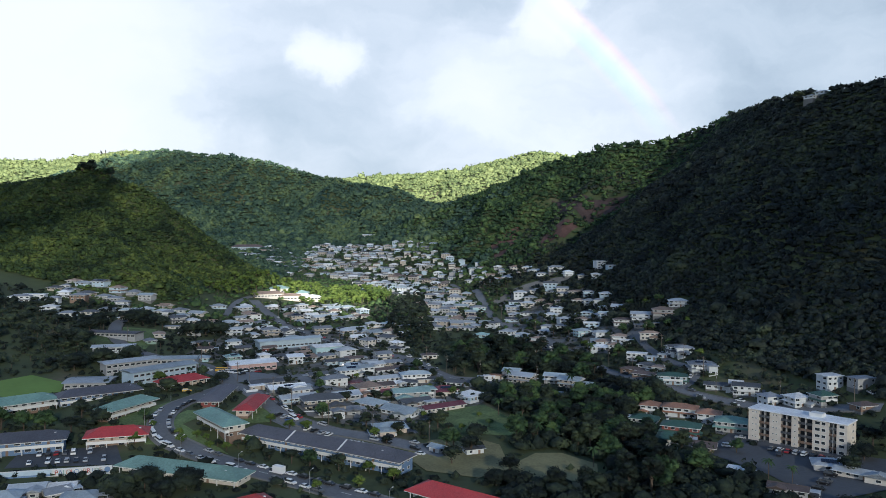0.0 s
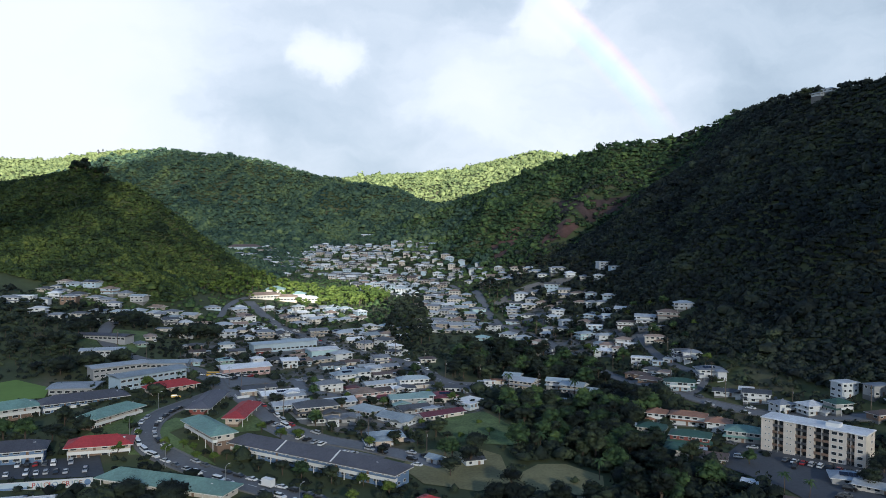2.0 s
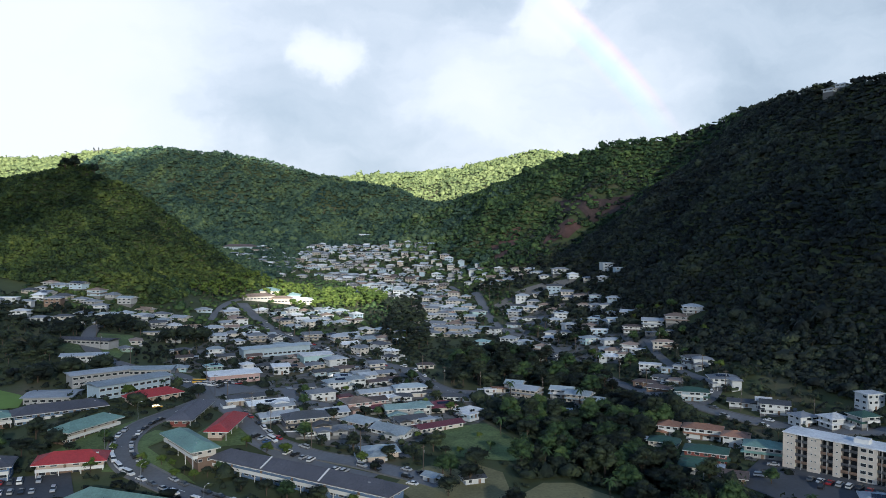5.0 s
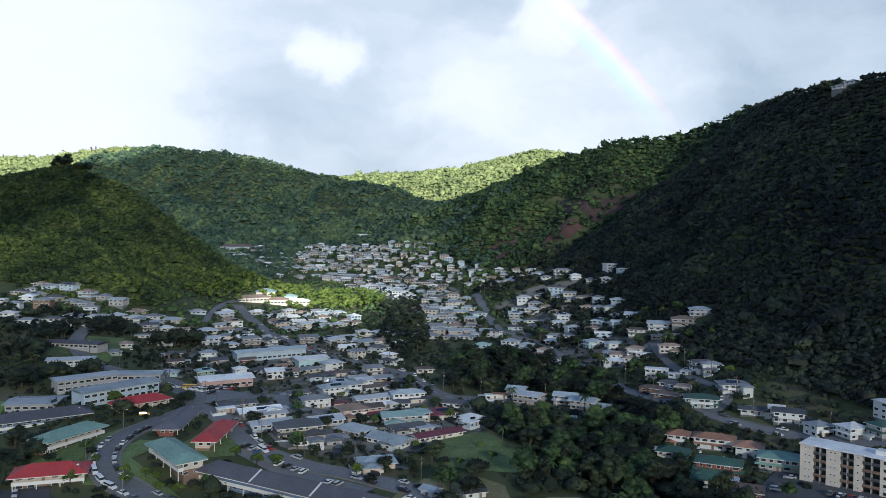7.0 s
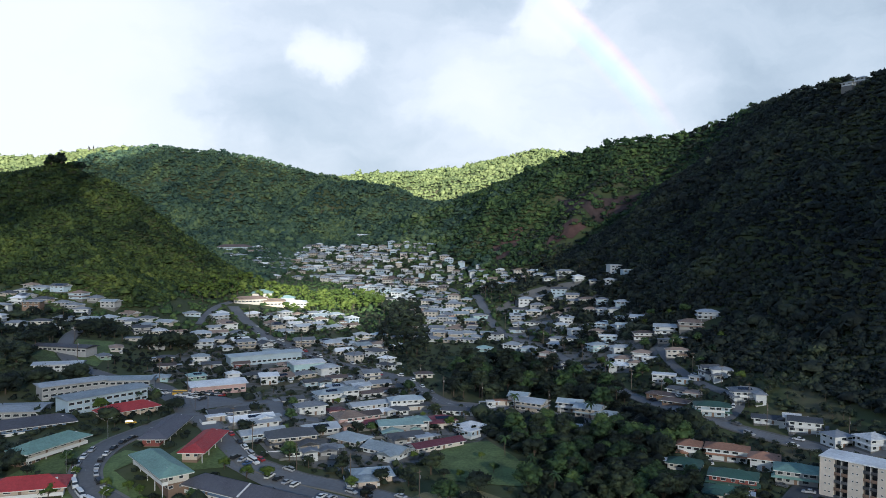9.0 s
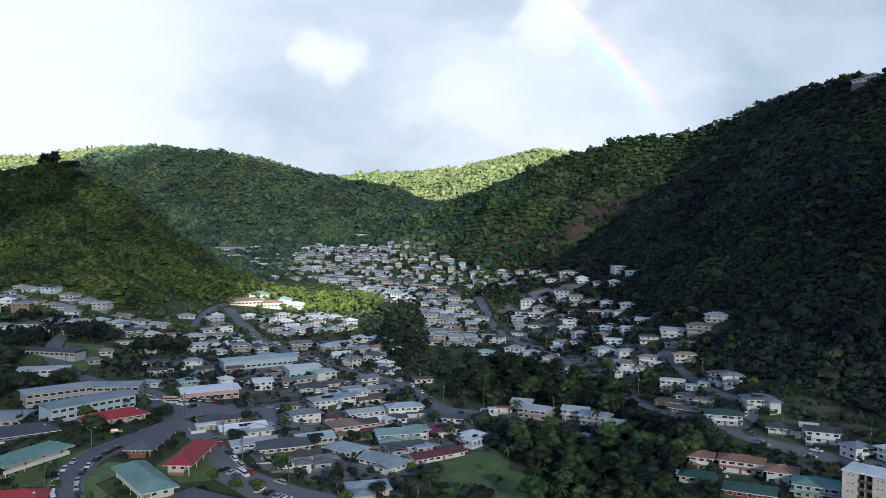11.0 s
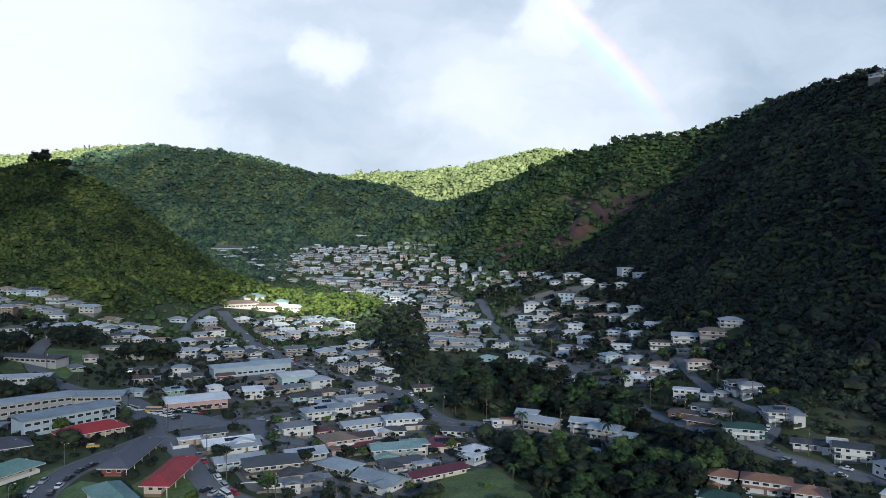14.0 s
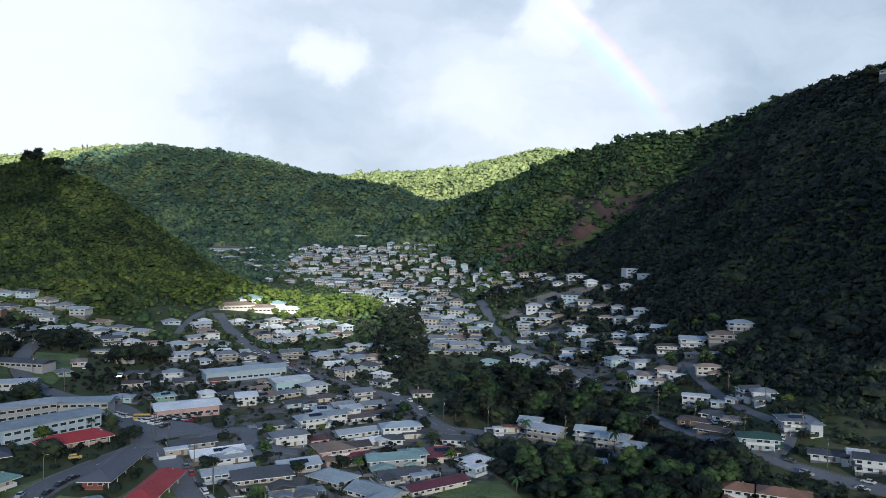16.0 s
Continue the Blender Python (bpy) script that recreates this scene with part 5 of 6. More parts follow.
# ---------------------------------------------------------------- apartment block
def apartment_block(x, y, rot):
    z = zg(x, y) - 0.3
    long, deep, st, n = 39.0, 11.0, 2.62, 5
    tall = st * n
    for i in range(-3, 4):
        c, s = math.cos(radians(rot)), math.sin(radians(rot))
        TAKEN.append((x + c * i * 6, y + s * i * 6, 7))
    ob = thing("apartment_building", pose(x, y, z, 0, 0, rot), "five-storey cream apartment block with recessed dark balconies and white flat roof", "apartment building")
    f = -deep / 2
    recess = ((0.115, 0.225), (0.345, 0.455), (0.525, 0.665), (0.83, 0.90))
    solid = [box(-long / 2, long / 2, f + 1.7, deep / 2, -3, tall)]
    edges = [0.0] + [e for r in recess for e in r] + [1.0]
    for a, b in zip(edges[::2], edges[1::2]):
        solid.append(box((a - 0.5) * long, (b - 0.5) * long, f, f + 1.7, -3, tall))
    part("wall", joined(*solid), "wall_apartment", ob)
    part("end_wall", box(-long / 2 - 0.12, -long / 2, f - 0.1, deep / 2, -3, tall), "wall_tan", ob, "orange-tan end wall")
    part("roof", joined(box(-long / 2 - 0.4, long / 2 + 0.4, f - 0.5, deep / 2 + 0.4, tall, tall + 0.35), box(-long / 2 - 0.2, long / 2 + 0.2, f - 0.3, deep / 2 + 0.2, tall + 0.35, tall + 0.4)), "roof_white", ob)
    part("roof_box", box(4, 9, -2, 2, tall + 0.4, tall + 1.9), "trim_white", ob)
    for a, b in recess:
        x0, x1 = (a - 0.5) * long, (b - 0.5) * long
        mid = (x0 + x1) / 2
        for k in range(n):
            part("balcony", joined(box(x0, x1, f - 0.1, f + 1.7, k * st - 0.18, k * st), box(x0, x1, f - 0.06, f - 0.02, k * st + 0.12, k * st + 0.85)), "wall_brown" if k % 2 else "roof_darkgrey", ob)
            part("balcony_door", box(x0 + 0.3, mid - 0.2, f + 1.62, f + 1.7, k * st + 0.05, k * st + 2.15), "glass", ob)
            part("balcony_door", box(mid + 0.2, x1 - 0.3, f + 1.62, f + 1.7, k * st + 0.05, k * st + 2.15), "glass", ob)
        part("divider", box(mid - 0.1, mid + 0.1, f - 0.1, f + 1.6, -3, tall), "wall_grey", ob)
    for fx, w, h in ((0.045, 0.7, 0.6), (0.08, 0.7, 0.6), (0.265, 0.7, 0.6), (0.30, 0.7, 0.6), (0.49, 0.8, 0.6), (0.715, 2.0, 1.3), (0.775, 1.6, 1.3), (0.95, 2.0, 1.3)):
        for k in range(n):
            glazed(ob, w, h, pose((fx - 0.5) * long, f, k * st + 1.6))
    for k in range(n):
        glazed(ob, 1.6, 1.1, pose(0, 0, 0, 0, 0, 90) @ pose(1.5, -long / 2, k * st + 1.6))
    return ob


apartment_block(149.5, 313.5, -45)


# ---------------------------------------------------------------- painted wall of the school
def mural_wall():
    x0, y0, x1, y1 = -164, 277.5, -126, 287
    rot = math.degrees(math.atan2(y1 - y0, x1 - x0))
    long = math.hypot(x1 - x0, y1 - y0)
    ob = thing("mural_wall", pose(x0, y0, zg((x0 + x1) / 2, (y0 + y1) / 2), 0, 0, rot), "long white school wall with a blue painted band and coloured letters", "wall")
    part("wall", box(0, long, 0, 0.3, -1.5, 2.9), "wall_white", ob)
    part("painted_band", box(0.3, long * 0.46, -0.03, -0.004, 0.3, 2.6), "wall_paleblue", ob, "pale blue painted scene")
    part("painted_band", box(0.3, long * 0.46, -0.05, -0.034, 0.3, 1.0), "wall_blue", ob, "darker blue painted waves")
    part("painted_disc", turned(([(math.cos(k * 0.524) * 1.1, -0.04, math.sin(k * 0.524) * 1.1) for k in range(12)] + [(math.cos(k * 0.524) * 1.1, -0.004, math.sin(k * 0.524) * 1.1) for k in range(12)],
                                 [tuple(range(12))] + [(k, (k + 1) % 12, (k + 1) % 12 + 12, k + 12) for k in range(12)]), pose(long * 0.955, 0, 1.4)), "wall_blue", ob)
    for k, letter in enumerate("PALOLO PRIDE"):
        if letter == " ":
            continue
        cu = bpy.data.curves.new("letter", "FONT")
        cu.body, cu.size, cu.extrude, cu.align_x = letter, 2.5, 0.02, "CENTER"
        tmp = bpy.data.objects.new("letter", cu)
        me = bpy.data.meshes.new_from_object(tmp)
        bpy.data.objects.remove(tmp)
        me.materials.append(MATS[("roof_red", "wall_blue", "roof_green", "roof_orange")[k % 4]])
        part("letter", me, None, ob, at=pose(long * (0.50 + 0.036 * k), -0.03, 0.55, 90, 0, 0))
    return ob


mural_wall()


# ---------------------------------------------------------------- bare rock
patch("rock_face", [(120, 933), (128, 950), (137, 959), (143, 944), (156, 938), (165, 927), (156, 921), (147, 915), (132, 922)], "scar_rock", "bare red-brown rock scar on the hillside", "rock", lift=0.9, clear=0.2)
patch("rock_face", [(146, 1020), (166, 996), (188, 964), (210, 952), (230, 940), (215, 930), (196, 936), (177, 937), (158, 962), (145, 990)], "scar_dark", "dark red-brown rock face below the ridge", "rock", lift=0.9, clear=0.07)
patch("rock_face", [(63, 998), (76, 1004), (88, 1005), (102, 1005), (92, 975), (79, 948), (66, 950)], "scar_rock", "bare red-brown rock scar above the houses", "rock", lift=0.9, clear=0.08)
patch("terrace", [(123, 720), (108, 734), (94, 744), (82, 748), (70, 747), (47, 731), (54, 711), (66, 722), (83, 725), (98, 716), (113, 713)], "gravel", "bare grey-brown gravel terrace above the road", "terrace", lift=0.5, clear=0.35)
patch("lawn", [(-233, 551), (-211, 557), (-200, 523), (-196, 498), (-206, 502), (-218, 515), (-226, 532)], "lawn", "green grass verge inside the bend of the road", "lawn")
patch("lawn", [(-236, 529), (-226, 510), (-213, 494), (-222, 490), (-238, 505)], "lawn", "green grass verge beside the bending road", "lawn")
# ---------------------------------------------------------------- trees
def tube(points, radii, sides=6):
    v, f = [], []
    for i, (p, rad) in enumerate(zip(points, radii)):
        d = (Vector(points[min(i + 1, len(points) - 1)]) - Vector(points[max(i - 1, 0)])).normalized()
        q = d.to_track_quat("Z", "Y")
        v += [tuple(Vector(p) + q @ Vector((math.cos(a) * rad, math.sin(a) * rad, 0))) for a in (k * math.tau / sides for k in range(sides))]
    for i in range(len(points) - 1):
        for k in range(sides):
            a, b = i * sides + k, i * sides + (k + 1) % sides
            f.append((a, b, b + sides, a + sides))
    return v, f


def tree_template(seed, tall, wide, mat, label, clumps=16, leaves=900, name="tree"):
    r = random.Random(seed)
    rs = np.random.RandomState(seed)
    ob = thing(name, pose(0, -900, -300), label, "tree", "trees of the valley")
    top = tall * 0.55
    trunk = [tube([(0, 0, -1.0), (0.1, 0, top * 0.5), (r.uniform(-.4, .4), r.uniform(-.4, .4), top)], [0.045 * tall, 0.035 * tall, 0.02 * tall])]
    heart = Vector((0, 0, tall * 0.62))
    shapes, f = lumps(1, 8, seed, 0.25)
    v, faces = [], []
    for k in range(clumps):
        a, e = r.uniform(0, 6.283), r.uniform(-0.35, 1.2)
        c = heart + Vector((math.cos(a) * math.cos(e) * wide * 0.62, math.sin(a) * math.cos(e) * wide * 0.62, math.sin(e) * tall * 0.30)) * r.uniform(0.55, 1.05)
        size = wide * r.uniform(0.30, 0.48)
        if k < 6:
            trunk.append(tube([(0, 0, top * 0.6), tuple((c + Vector((0, 0, top * 0.6))) * 0.5), tuple(c)], [0.018 * tall, 0.012 * tall, 0.005 * tall], 4))
        p = shapes[k % 8] * size * 0.84 * np.array((1, 1, 0.75)) + np.array(c)
        faces += (f + len(v)).tolist()
        v += p.tolist()
        count = leaves // clumps
        n = rs.normal(size=(count, 3))
        n /= np.linalg.norm(n, axis=1, keepdims=True)
        q = np.array(c) + n * size * rs.uniform(0.78, 1.16, (count, 1)) * np.array((1, 1, 0.8))
        faces += [(len(v) + 3 * i, len(v) + 3 * i + 1, len(v) + 3 * i + 2) for i in range(count)]
        v += sprays(q, n, rs.uniform(0.26, 0.46, count), rs).reshape(-1, 3).tolist()
    part("trunk", joined(*trunk), "bark", ob)
    part("crown", (v, faces), mat, ob, smooth=True)
    return ob


TREES = [tree_template(1, 9, 5.0, "leaf_dark", "dense dark green broadleaf tree"), tree_template(2, 10, 5.5, "leaf_forest", "rounded green broadleaf tree", 18, 1000),
         tree_template(3, 7, 4.0, "leaf_bright", "small bright green garden tree", 13, 520), tree_template(4, 12, 4.8, "leaf_dark", "tall dark green broadleaf tree", 18, 1000),
         tree_template(5, 8, 7.5, "leaf_dark", "wide spreading dark green monkeypod tree", 26, 1500), tree_template(6, 9, 5.0, "leaf_forest", "green broadleaf tree with a ragged crown", 14, 900),
         tree_template(7, 17, 2.2, "leaf_dark", "tall slender dark pine", 16, 260)]


def palm_template():
    ob = thing("palm_tree", pose(0, -930, -300), "tall palm with arching green fronds", "palm tree", "palms")
    part("trunk", tube([(0, 0, -1), (0.3, 0, 4), (0.2, 0.2, 9)], [0.24, 0.18, 0.13]), "bark", ob)
    for k in range(13):
        a = k * 2.4
        lift = 1.6 * math.sin(k * 1.7) * 0.5 + 0.7
        v, f = [], []
        for i in range(6):
            s = i / 5
            c = Vector((math.cos(a), math.sin(a), 0)) * (3.4 * s) + Vector((0.2, 0.2, 9 + lift * 2.0 * s - 3.0 * s * s))
            side = Vector((-math.sin(a), math.cos(a), 0)) * 0.55 * math.sin(math.pi * (0.12 + 0.85 * s))
            v += [tuple(c - side - Vector((0, 0, 0.25 * math.sin(math.pi * s)))), tuple(c), tuple(c + side - Vector((0, 0, 0.25 * math.sin(math.pi * s))))]
        for i in range(5):
            b = 3 * i
            f += [(b, b + 1, b + 4, b + 3), (b + 1, b + 2, b + 5, b + 4)]
        part("frond", (v, f), "leaf_forest", ob)
    return ob


PALM = palm_template()


def tree(x, y, kind, size=1.0, turn=0.0):
    ob = TREES[kind] if kind < 9 else PALM
    m = Matrix.Translation((x, y, zg(x, y) - 0.2)) @ Matrix.Rotation(turn, 4, "Z") @ Matrix.Scale(size, 4)
    if ob.location.y < -500:            # the first one is planted itself
        ob.matrix_world = m
        return ob
    ob = copy_thing(ob, Matrix())
    ob.matrix_basis = m
    return ob


def clear_of(x, y, room=0.0):
    return all((x - q[0]) ** 2 + (y - q[1]) ** 2 > (q[2] + room) ** 2 for q in TAKEN)


def grove(points, step, kinds, low, high, seed, room=0.0):
    """Single trees filling an outline, apart from houses and roads."""
    r = random.Random(seed)
    p = points
    x = min(q[0] for q in p)
    while x < max(q[0] for q in p):
        y = min(q[1] for q in p)
        while y < max(q[1] for q in p):
            px, py = x + r.uniform(-.45, .45) * step, y + r.uniform(-.45, .45) * step
            inside = False
            for (ax, ay), (bx, by) in zip(p, p[1:] + p[:1]):
                if (ay > py) != (by > py) and px < (bx - ax) * (py - ay) / (by - ay) + ax:
                    inside = not inside
            if inside and clear_of(px, py, room):
                tree(px, py, r.choice(kinds), r.uniform(low, high), r.uniform(0, 6.28))
            y += step
        x += step


def light_tree(seed, tall, wide, clumps=6, leaves=78):
    """A tree of few clumps for stands that nobody counts: crown and trunk as plain arrays."""
    r = np.random.RandomState(seed)
    shapes, f = lumps(1, 6, seed, 0.3)
    v, faces = [], []
    for k in range(clumps):
        a, e = r.uniform(0, 6.283), r.uniform(-0.3, 1.2)
        c = np.array((math.cos(a) * math.cos(e) * wide * 0.55, math.sin(a) * math.cos(e) * wide * 0.55, tall * 0.60 + math.sin(e) * tall * 0.28)) * (1, 1, 1)
        size = wide * r.uniform(0.34, 0.55)
        faces += (f + len(v)).tolist()
        v += (shapes[k % 6] * size * 0.84 * np.array((1, 1, 0.8)) + c).tolist()
        count = leaves // clumps
        n = r.normal(size=(count, 3))
        n /= np.linalg.norm(n, axis=1, keepdims=True)
        q = c + n * size * r.uniform(0.78, 1.16, (count, 1)) * np.array((1, 1, 0.85))
        faces += [(len(v) + 3 * i, len(v) + 3 * i + 1, len(v) + 3 * i + 2) for i in range(count)]
        v += sprays(q, n, r.uniform(0.08, 0.15, count) * wide, r).reshape(-1, 3).tolist()
    trunk = tube([(0, 0, -1.0), (0, 0, tall * 0.6)], [0.04 * tall, 0.02 * tall], 4)
    return [(np.array(v), [tuple(q) for q in faces], True), (np.array(trunk[0]), trunk[1], False)]


LIGHT = {0: [light_tree(k, 9, 4.8) for k in (1, 2, 3)], 1: [light_tree(k, 10, 5.2, 7) for k in (4, 5, 6)], 2: [light_tree(k, 7, 4.0, 5) for k in (7, 8)], 4: [light_tree(k, 8, 7.2, 8, 80) for k in (9, 10)], 5: [light_tree(k, 9, 4.6, 5) for k in (11, 12, 13)]}


def far_trees(points, step, kinds, low, high, seed, room, label, mat="leaf_dark"):
    """Trees too many and too far to count, crowns and trunks in one mesh."""
    r = random.Random(seed)
    vs, fs, mi, n = [], [], [], 0
    x = min(q[0] for q in points)
    while x < max(q[0] for q in points):
        y = min(q[1] for q in points)
        while y < max(q[1] for q in points):
            px, py = x + r.uniform(-.45, .45) * step, y + r.uniform(-.45, .45) * step
            if inside_of(points, px, py) and clear_of(px, py, room):
                s, a = r.uniform(low, high), r.uniform(0, 6.28)
                turn = np.array(((math.cos(a), math.sin(a), 0), (-math.sin(a), math.cos(a), 0), (0, 0, 1)))
                for v, f, crown in r.choice(LIGHT[r.choice(kinds)]):
                    vs.append(v @ turn * s + np.array((px, py, zg(px, py))))
                    fs += [tuple(i + n for i in q) for q in f]
                    mi += [0 if crown else 1] * len(f)
                    n += len(v)
            y += step
        x += step
    ob = new("trees", mesh_of("trees", np.concatenate(vs).tolist(), fs, [mat, "bark"], mi, smooth=True))
    return tagged(ob, label, "trees", kind="stuff")


grove([(18, 330), (30, 395), (52, 420), (75, 405), (100, 385), (104, 352), (92, 322), (108, 296), (84, 262), (40, 262), (30, 282), (66, 300), (52, 325)], 7.8, (0, 1, 3, 5, 0), 0.7, 1.15, 31, 1.5)
grove([(5, 460), (15, 540), (40, 560), (60, 540), (85, 500), (96, 450), (80, 425), (40, 452)], 10.5, (0, 3, 1, 0), 0.85, 1.3, 32)
grove([(-60, 345), (-80, 460), (0, 480), (20, 400)], 13, (0, 1, 2), 0.4, 0.75, 42, -0.5)
grove([(-260, 470), (-250, 560), (-210, 590), (-190, 540), (-215, 470)], 13, (0, 4, 0), 0.8, 1.2, 35)
grove([(60, 420), (60, 640), (170, 560), (165, 400)], 16, (0, 1, 2, 5), 0.5, 0.9, 40, 1.5)
MID = "green trees between the houses of the valley"
far_trees([(-45, 590), (-38, 690), (-55, 760), (-30, 790), (-12, 700), (-4, 600), (-16, 555)], 8.5, (0, 1, 5, 1), 0.8, 1.25, 33, 1.0, "dense belt of green trees along the stream")
far_trees([(-235, 740), (-200, 850), (-130, 870), (-60, 850), (-50, 780), (-90, 745), (-160, 735)], 8.0, (1, 2, 5), 0.8, 1.2, 34, 0.0, "trees on the low spur, sunlight put into their yellow-green colour", "leaf_bright")
far_trees([(-440, 430), (-440, 660), (-205, 600), (-215, 445), (-262, 430)], 10.5, (0, 4, 5), 0.5, 0.85, 36, 0.5, MID)
far_trees([(30, 700), (45, 850), (110, 860), (130, 720), (90, 690)], 13, (0, 1, 5), 0.7, 1.2, 37, 0.5, MID)
far_trees([(-110, 850), (-120, 1030), (30, 1030), (30, 880)], 11.5, (0, 1, 5), 0.3, 0.65, 38, -1.2, MID)
far_trees([(-300, 1040), (-280, 1260), (60, 1240), (60, 1000)], 11, (0, 1, 5), 0.3, 0.6, 39, -1.2, MID)
far_trees([(-190, 500), (-185, 760), (-40, 740), (-10, 480)], 12, (0, 1, 2, 5), 0.4, 0.8, 41, 0.0, MID)
far_trees([(-20, 620), (-20, 720), (60, 720), (55, 620)], 13, (0, 1, 5), 0.5, 0.8, 43, 0.0, MID)
far_trees([(65, 560), (60, 700), (140, 690), (150, 560)], 12, (0, 1, 5), 0.5, 0.9, 44, 0.0, MID)

# single trees that stand out
for x, y, kind, size in ((-107, 270, 4, 0.95), (-86, 317, 0, 0.5), (-82, 321, 1, 0.5), (-90, 314, 2, 0.6), (-79, 326, 0, 0.45), (-95, 318, 0, 0.4), (-101, 322, 2, 0.5), (-132, 338, 0, 0.5), (-136, 343, 1, 0.5), (-128, 333, 2, 0.5), (-146, 334, 0, 0.5), (-92, 270, 4, 0.95), (-112, 262, 4, 0.95), (-98, 262, 4, 0.7), (-206, 334, 1, 0.95), (-197.1, 336.1, 1, 1.0), (-187.1, 336.1, 1, 0.9), (-176.6, 334.3, 1, 1.0), (-164, 332.4, 0, 0.9), (-155.6, 328.6, 0, 0.8), (176, 293, 3, 1.15), (181, 300, 0, 1.1), (-154.4, 341.1, 4, 0.8), (-167.1, 349, 0, 0.9), 
                         (-144.1, 394, 4, 0.8), (-121.4, 416.6, 4, 0.7), (-205, 455, 4, 1.2), (-193, 470, 4, 1.1), (-215, 440, 4, 1.2), (-176, 560, 4, 1.3), (-166, 566, 4, 1.2), (-185, 552, 4, 1.1), (-152.7, 407.5, 2, 1.0),
                         (-110.3, 317.7, 2, 0.7), (-113.7, 324.7, 2, 0.6), (-105.5, 323.3, 2, 0.6), (-97.4, 314.3, 2, 0.6), (-130.2, 318.1, 2, 0.8), (-60, 300, 0, 0.7), (-40, 292, 0, 0.8), (-52, 296, 1, 0.7), (-28, 289, 2, 0.7), (-70, 304.1, 0, 0.6),
                         (-30, 334, 2, 0.7), (-61.5, 339.4, 2, 0.8), (-20, 340, 0, 0.7), (-10, 338, 0, 0.7), (4, 300, 0, 0.9), (12, 312, 0, 1.0), (2, 322, 1, 0.8), (-2, 350, 0, 0.9), (26, 288, 0, 0.9), (20, 276, 4, 0.7),
                         (150, 276, 0, 0.9), (163, 290, 4, 0.8), (172, 300, 0, 0.9), (120, 306, 1, 0.6), (-79.6, 379.4, 0, 0.8), (-30, 272, 2, 0.7), (-18, 280, 2, 0.8), (-45, 270, 2, 0.6),
                         (-35, 346.2, 3, 0.75), (0, 358, 0, 0.75), (15, 335, 4, 0.75), (5, 321, 1, 0.8), (-24, 325, 0, 0.5), (-9, 367, 2, 0.5), (9, 346, 2, 0.5), (-68.8, 338.8, 2, 0.75), (-78.2, 343, 2, 0.7), (3, 345, 0, 0.5), (18, 368, 2, 0.45), (22, 352, 5, 0.5)):
    tree(x, y, kind, size, x * 0.7)
for x, y, size in ((120, 276, 0.8), (126, 270, 0.7), (60, 296, 0.9), (42, 330, 0.9), (36, 352, 0.8), (72, 420, 1.0), (90, 445, 1.0), (-150, 432, 0.7), (-143, 440, 0.7), (98, 500, 1.1), (38, 440, 0.9), (-142, 425, 0.6), (-136, 432, 0.6), (28, 372, 0.9), (80, 360, 0.8)):
    tree(x, y, 9, size, x)
# trees on the skyline
for k in range(16):
    tree(-420 + k * 2.6 + 3 * math.sin(k * 2.1), 874 + 5 * math.sin(k * 3.7), (3, 5, 0)[k % 3], 0.6 + 0.75 * math.sin(k * 1.3 + 0.4) ** 2, k)
for x, y, size in ((318, 683, 1.1), (322, 692, 1.2), (314, 676, 0.9), (336, 690, 0.8), (350, 640, 1.1), (356, 625, 1.0)):
    tree(x, y, 0, size, x)
for x, y in ((326, 672), (334, 668), (344, 655), (338, 700)):
    house(x, y, 30, 15, 9, 1, "hip", "silver", "white", detail=1, group="houses on the ridge")
for x, y, s in ((-905, 2010, 1.25), (-890, 2003, 1.15), (-40, 1500, 0.9), (-36, 1497, 0.7), (26, 1345, 0.8), (34, 1330, 0.7)):
    tree(x, y, 6, s, x)
far_trees([(-140, 378), (-150, 560), (0, 560), (24, 385), (-40, 345)], 10.0, (0, 1, 2, 5, 2), 0.25, 0.52, 51, -1.2, "small garden trees between the near houses")
far_trees([(112, 325), (122, 520), (190, 520), (215, 330)], 7.3, (0, 5, 0), 0.3, 0.6, 52, 0.0, "scrubby trees on the slope behind the houses, shade put into their dark colour", "leaf_scrub_shade")
far_trees([(60, 560), (60, 690), (150, 690), (160, 540)], 9.0, (0, 1, 5), 0.35, 0.7, 53, -0.5, MID)
far_trees([(-30, 690), (-40, 880), (70, 880), (60, 690)], 12.0, (0, 1, 5), 0.35, 0.75, 54, -0.5, MID)

# ---------------------------------------------------------------- vehicles
CAR_PAINT = {"white": (0.75, 0.75, 0.74), "silver": (0.42, 0.43, 0.45), "black": (0.02, 0.02, 0.022), "grey": (0.12, 0.125, 0.13), "red": (0.35, 0.03, 0.03), "blue": (0.05, 0.10, 0.22), "yellow": (0.60, 0.36, 0.03)}
for key, colour in CAR_PAINT.items():
    m, t, b = material("paint_" + key, 0.3)
    b.inputs["Base Color"].default_value = (*colour, 1)
    b.inputs["Coat Weight"].default_value = 0.5
m, t, b = material("tyre", 0.9)
b.inputs["Base Color"].default_value = (0.02, 0.02, 0.02, 1)


def slab(profile, half, tuck=0.0):
    """A side profile (x, z) drawn across the car, tucked in towards the top."""
    zs = [p[1] for p in profile]
    lo, hi = min(zs), max(zs)
    k = [half - tuck * (p[1] - lo) / (hi - lo) for p in profile]
    n = len(profile)
    v = [(p[0], -w, p[1]) for p, w in zip(profile, k)] + [(p[0], w, p[1]) for p, w in zip(profile, k)]
    return v, [tuple(range(n)), tuple(range(2 * n - 1, n - 1, -1))] + [(i, i + n, (i + 1) % n + n, (i + 1) % n) for i in range(n)]


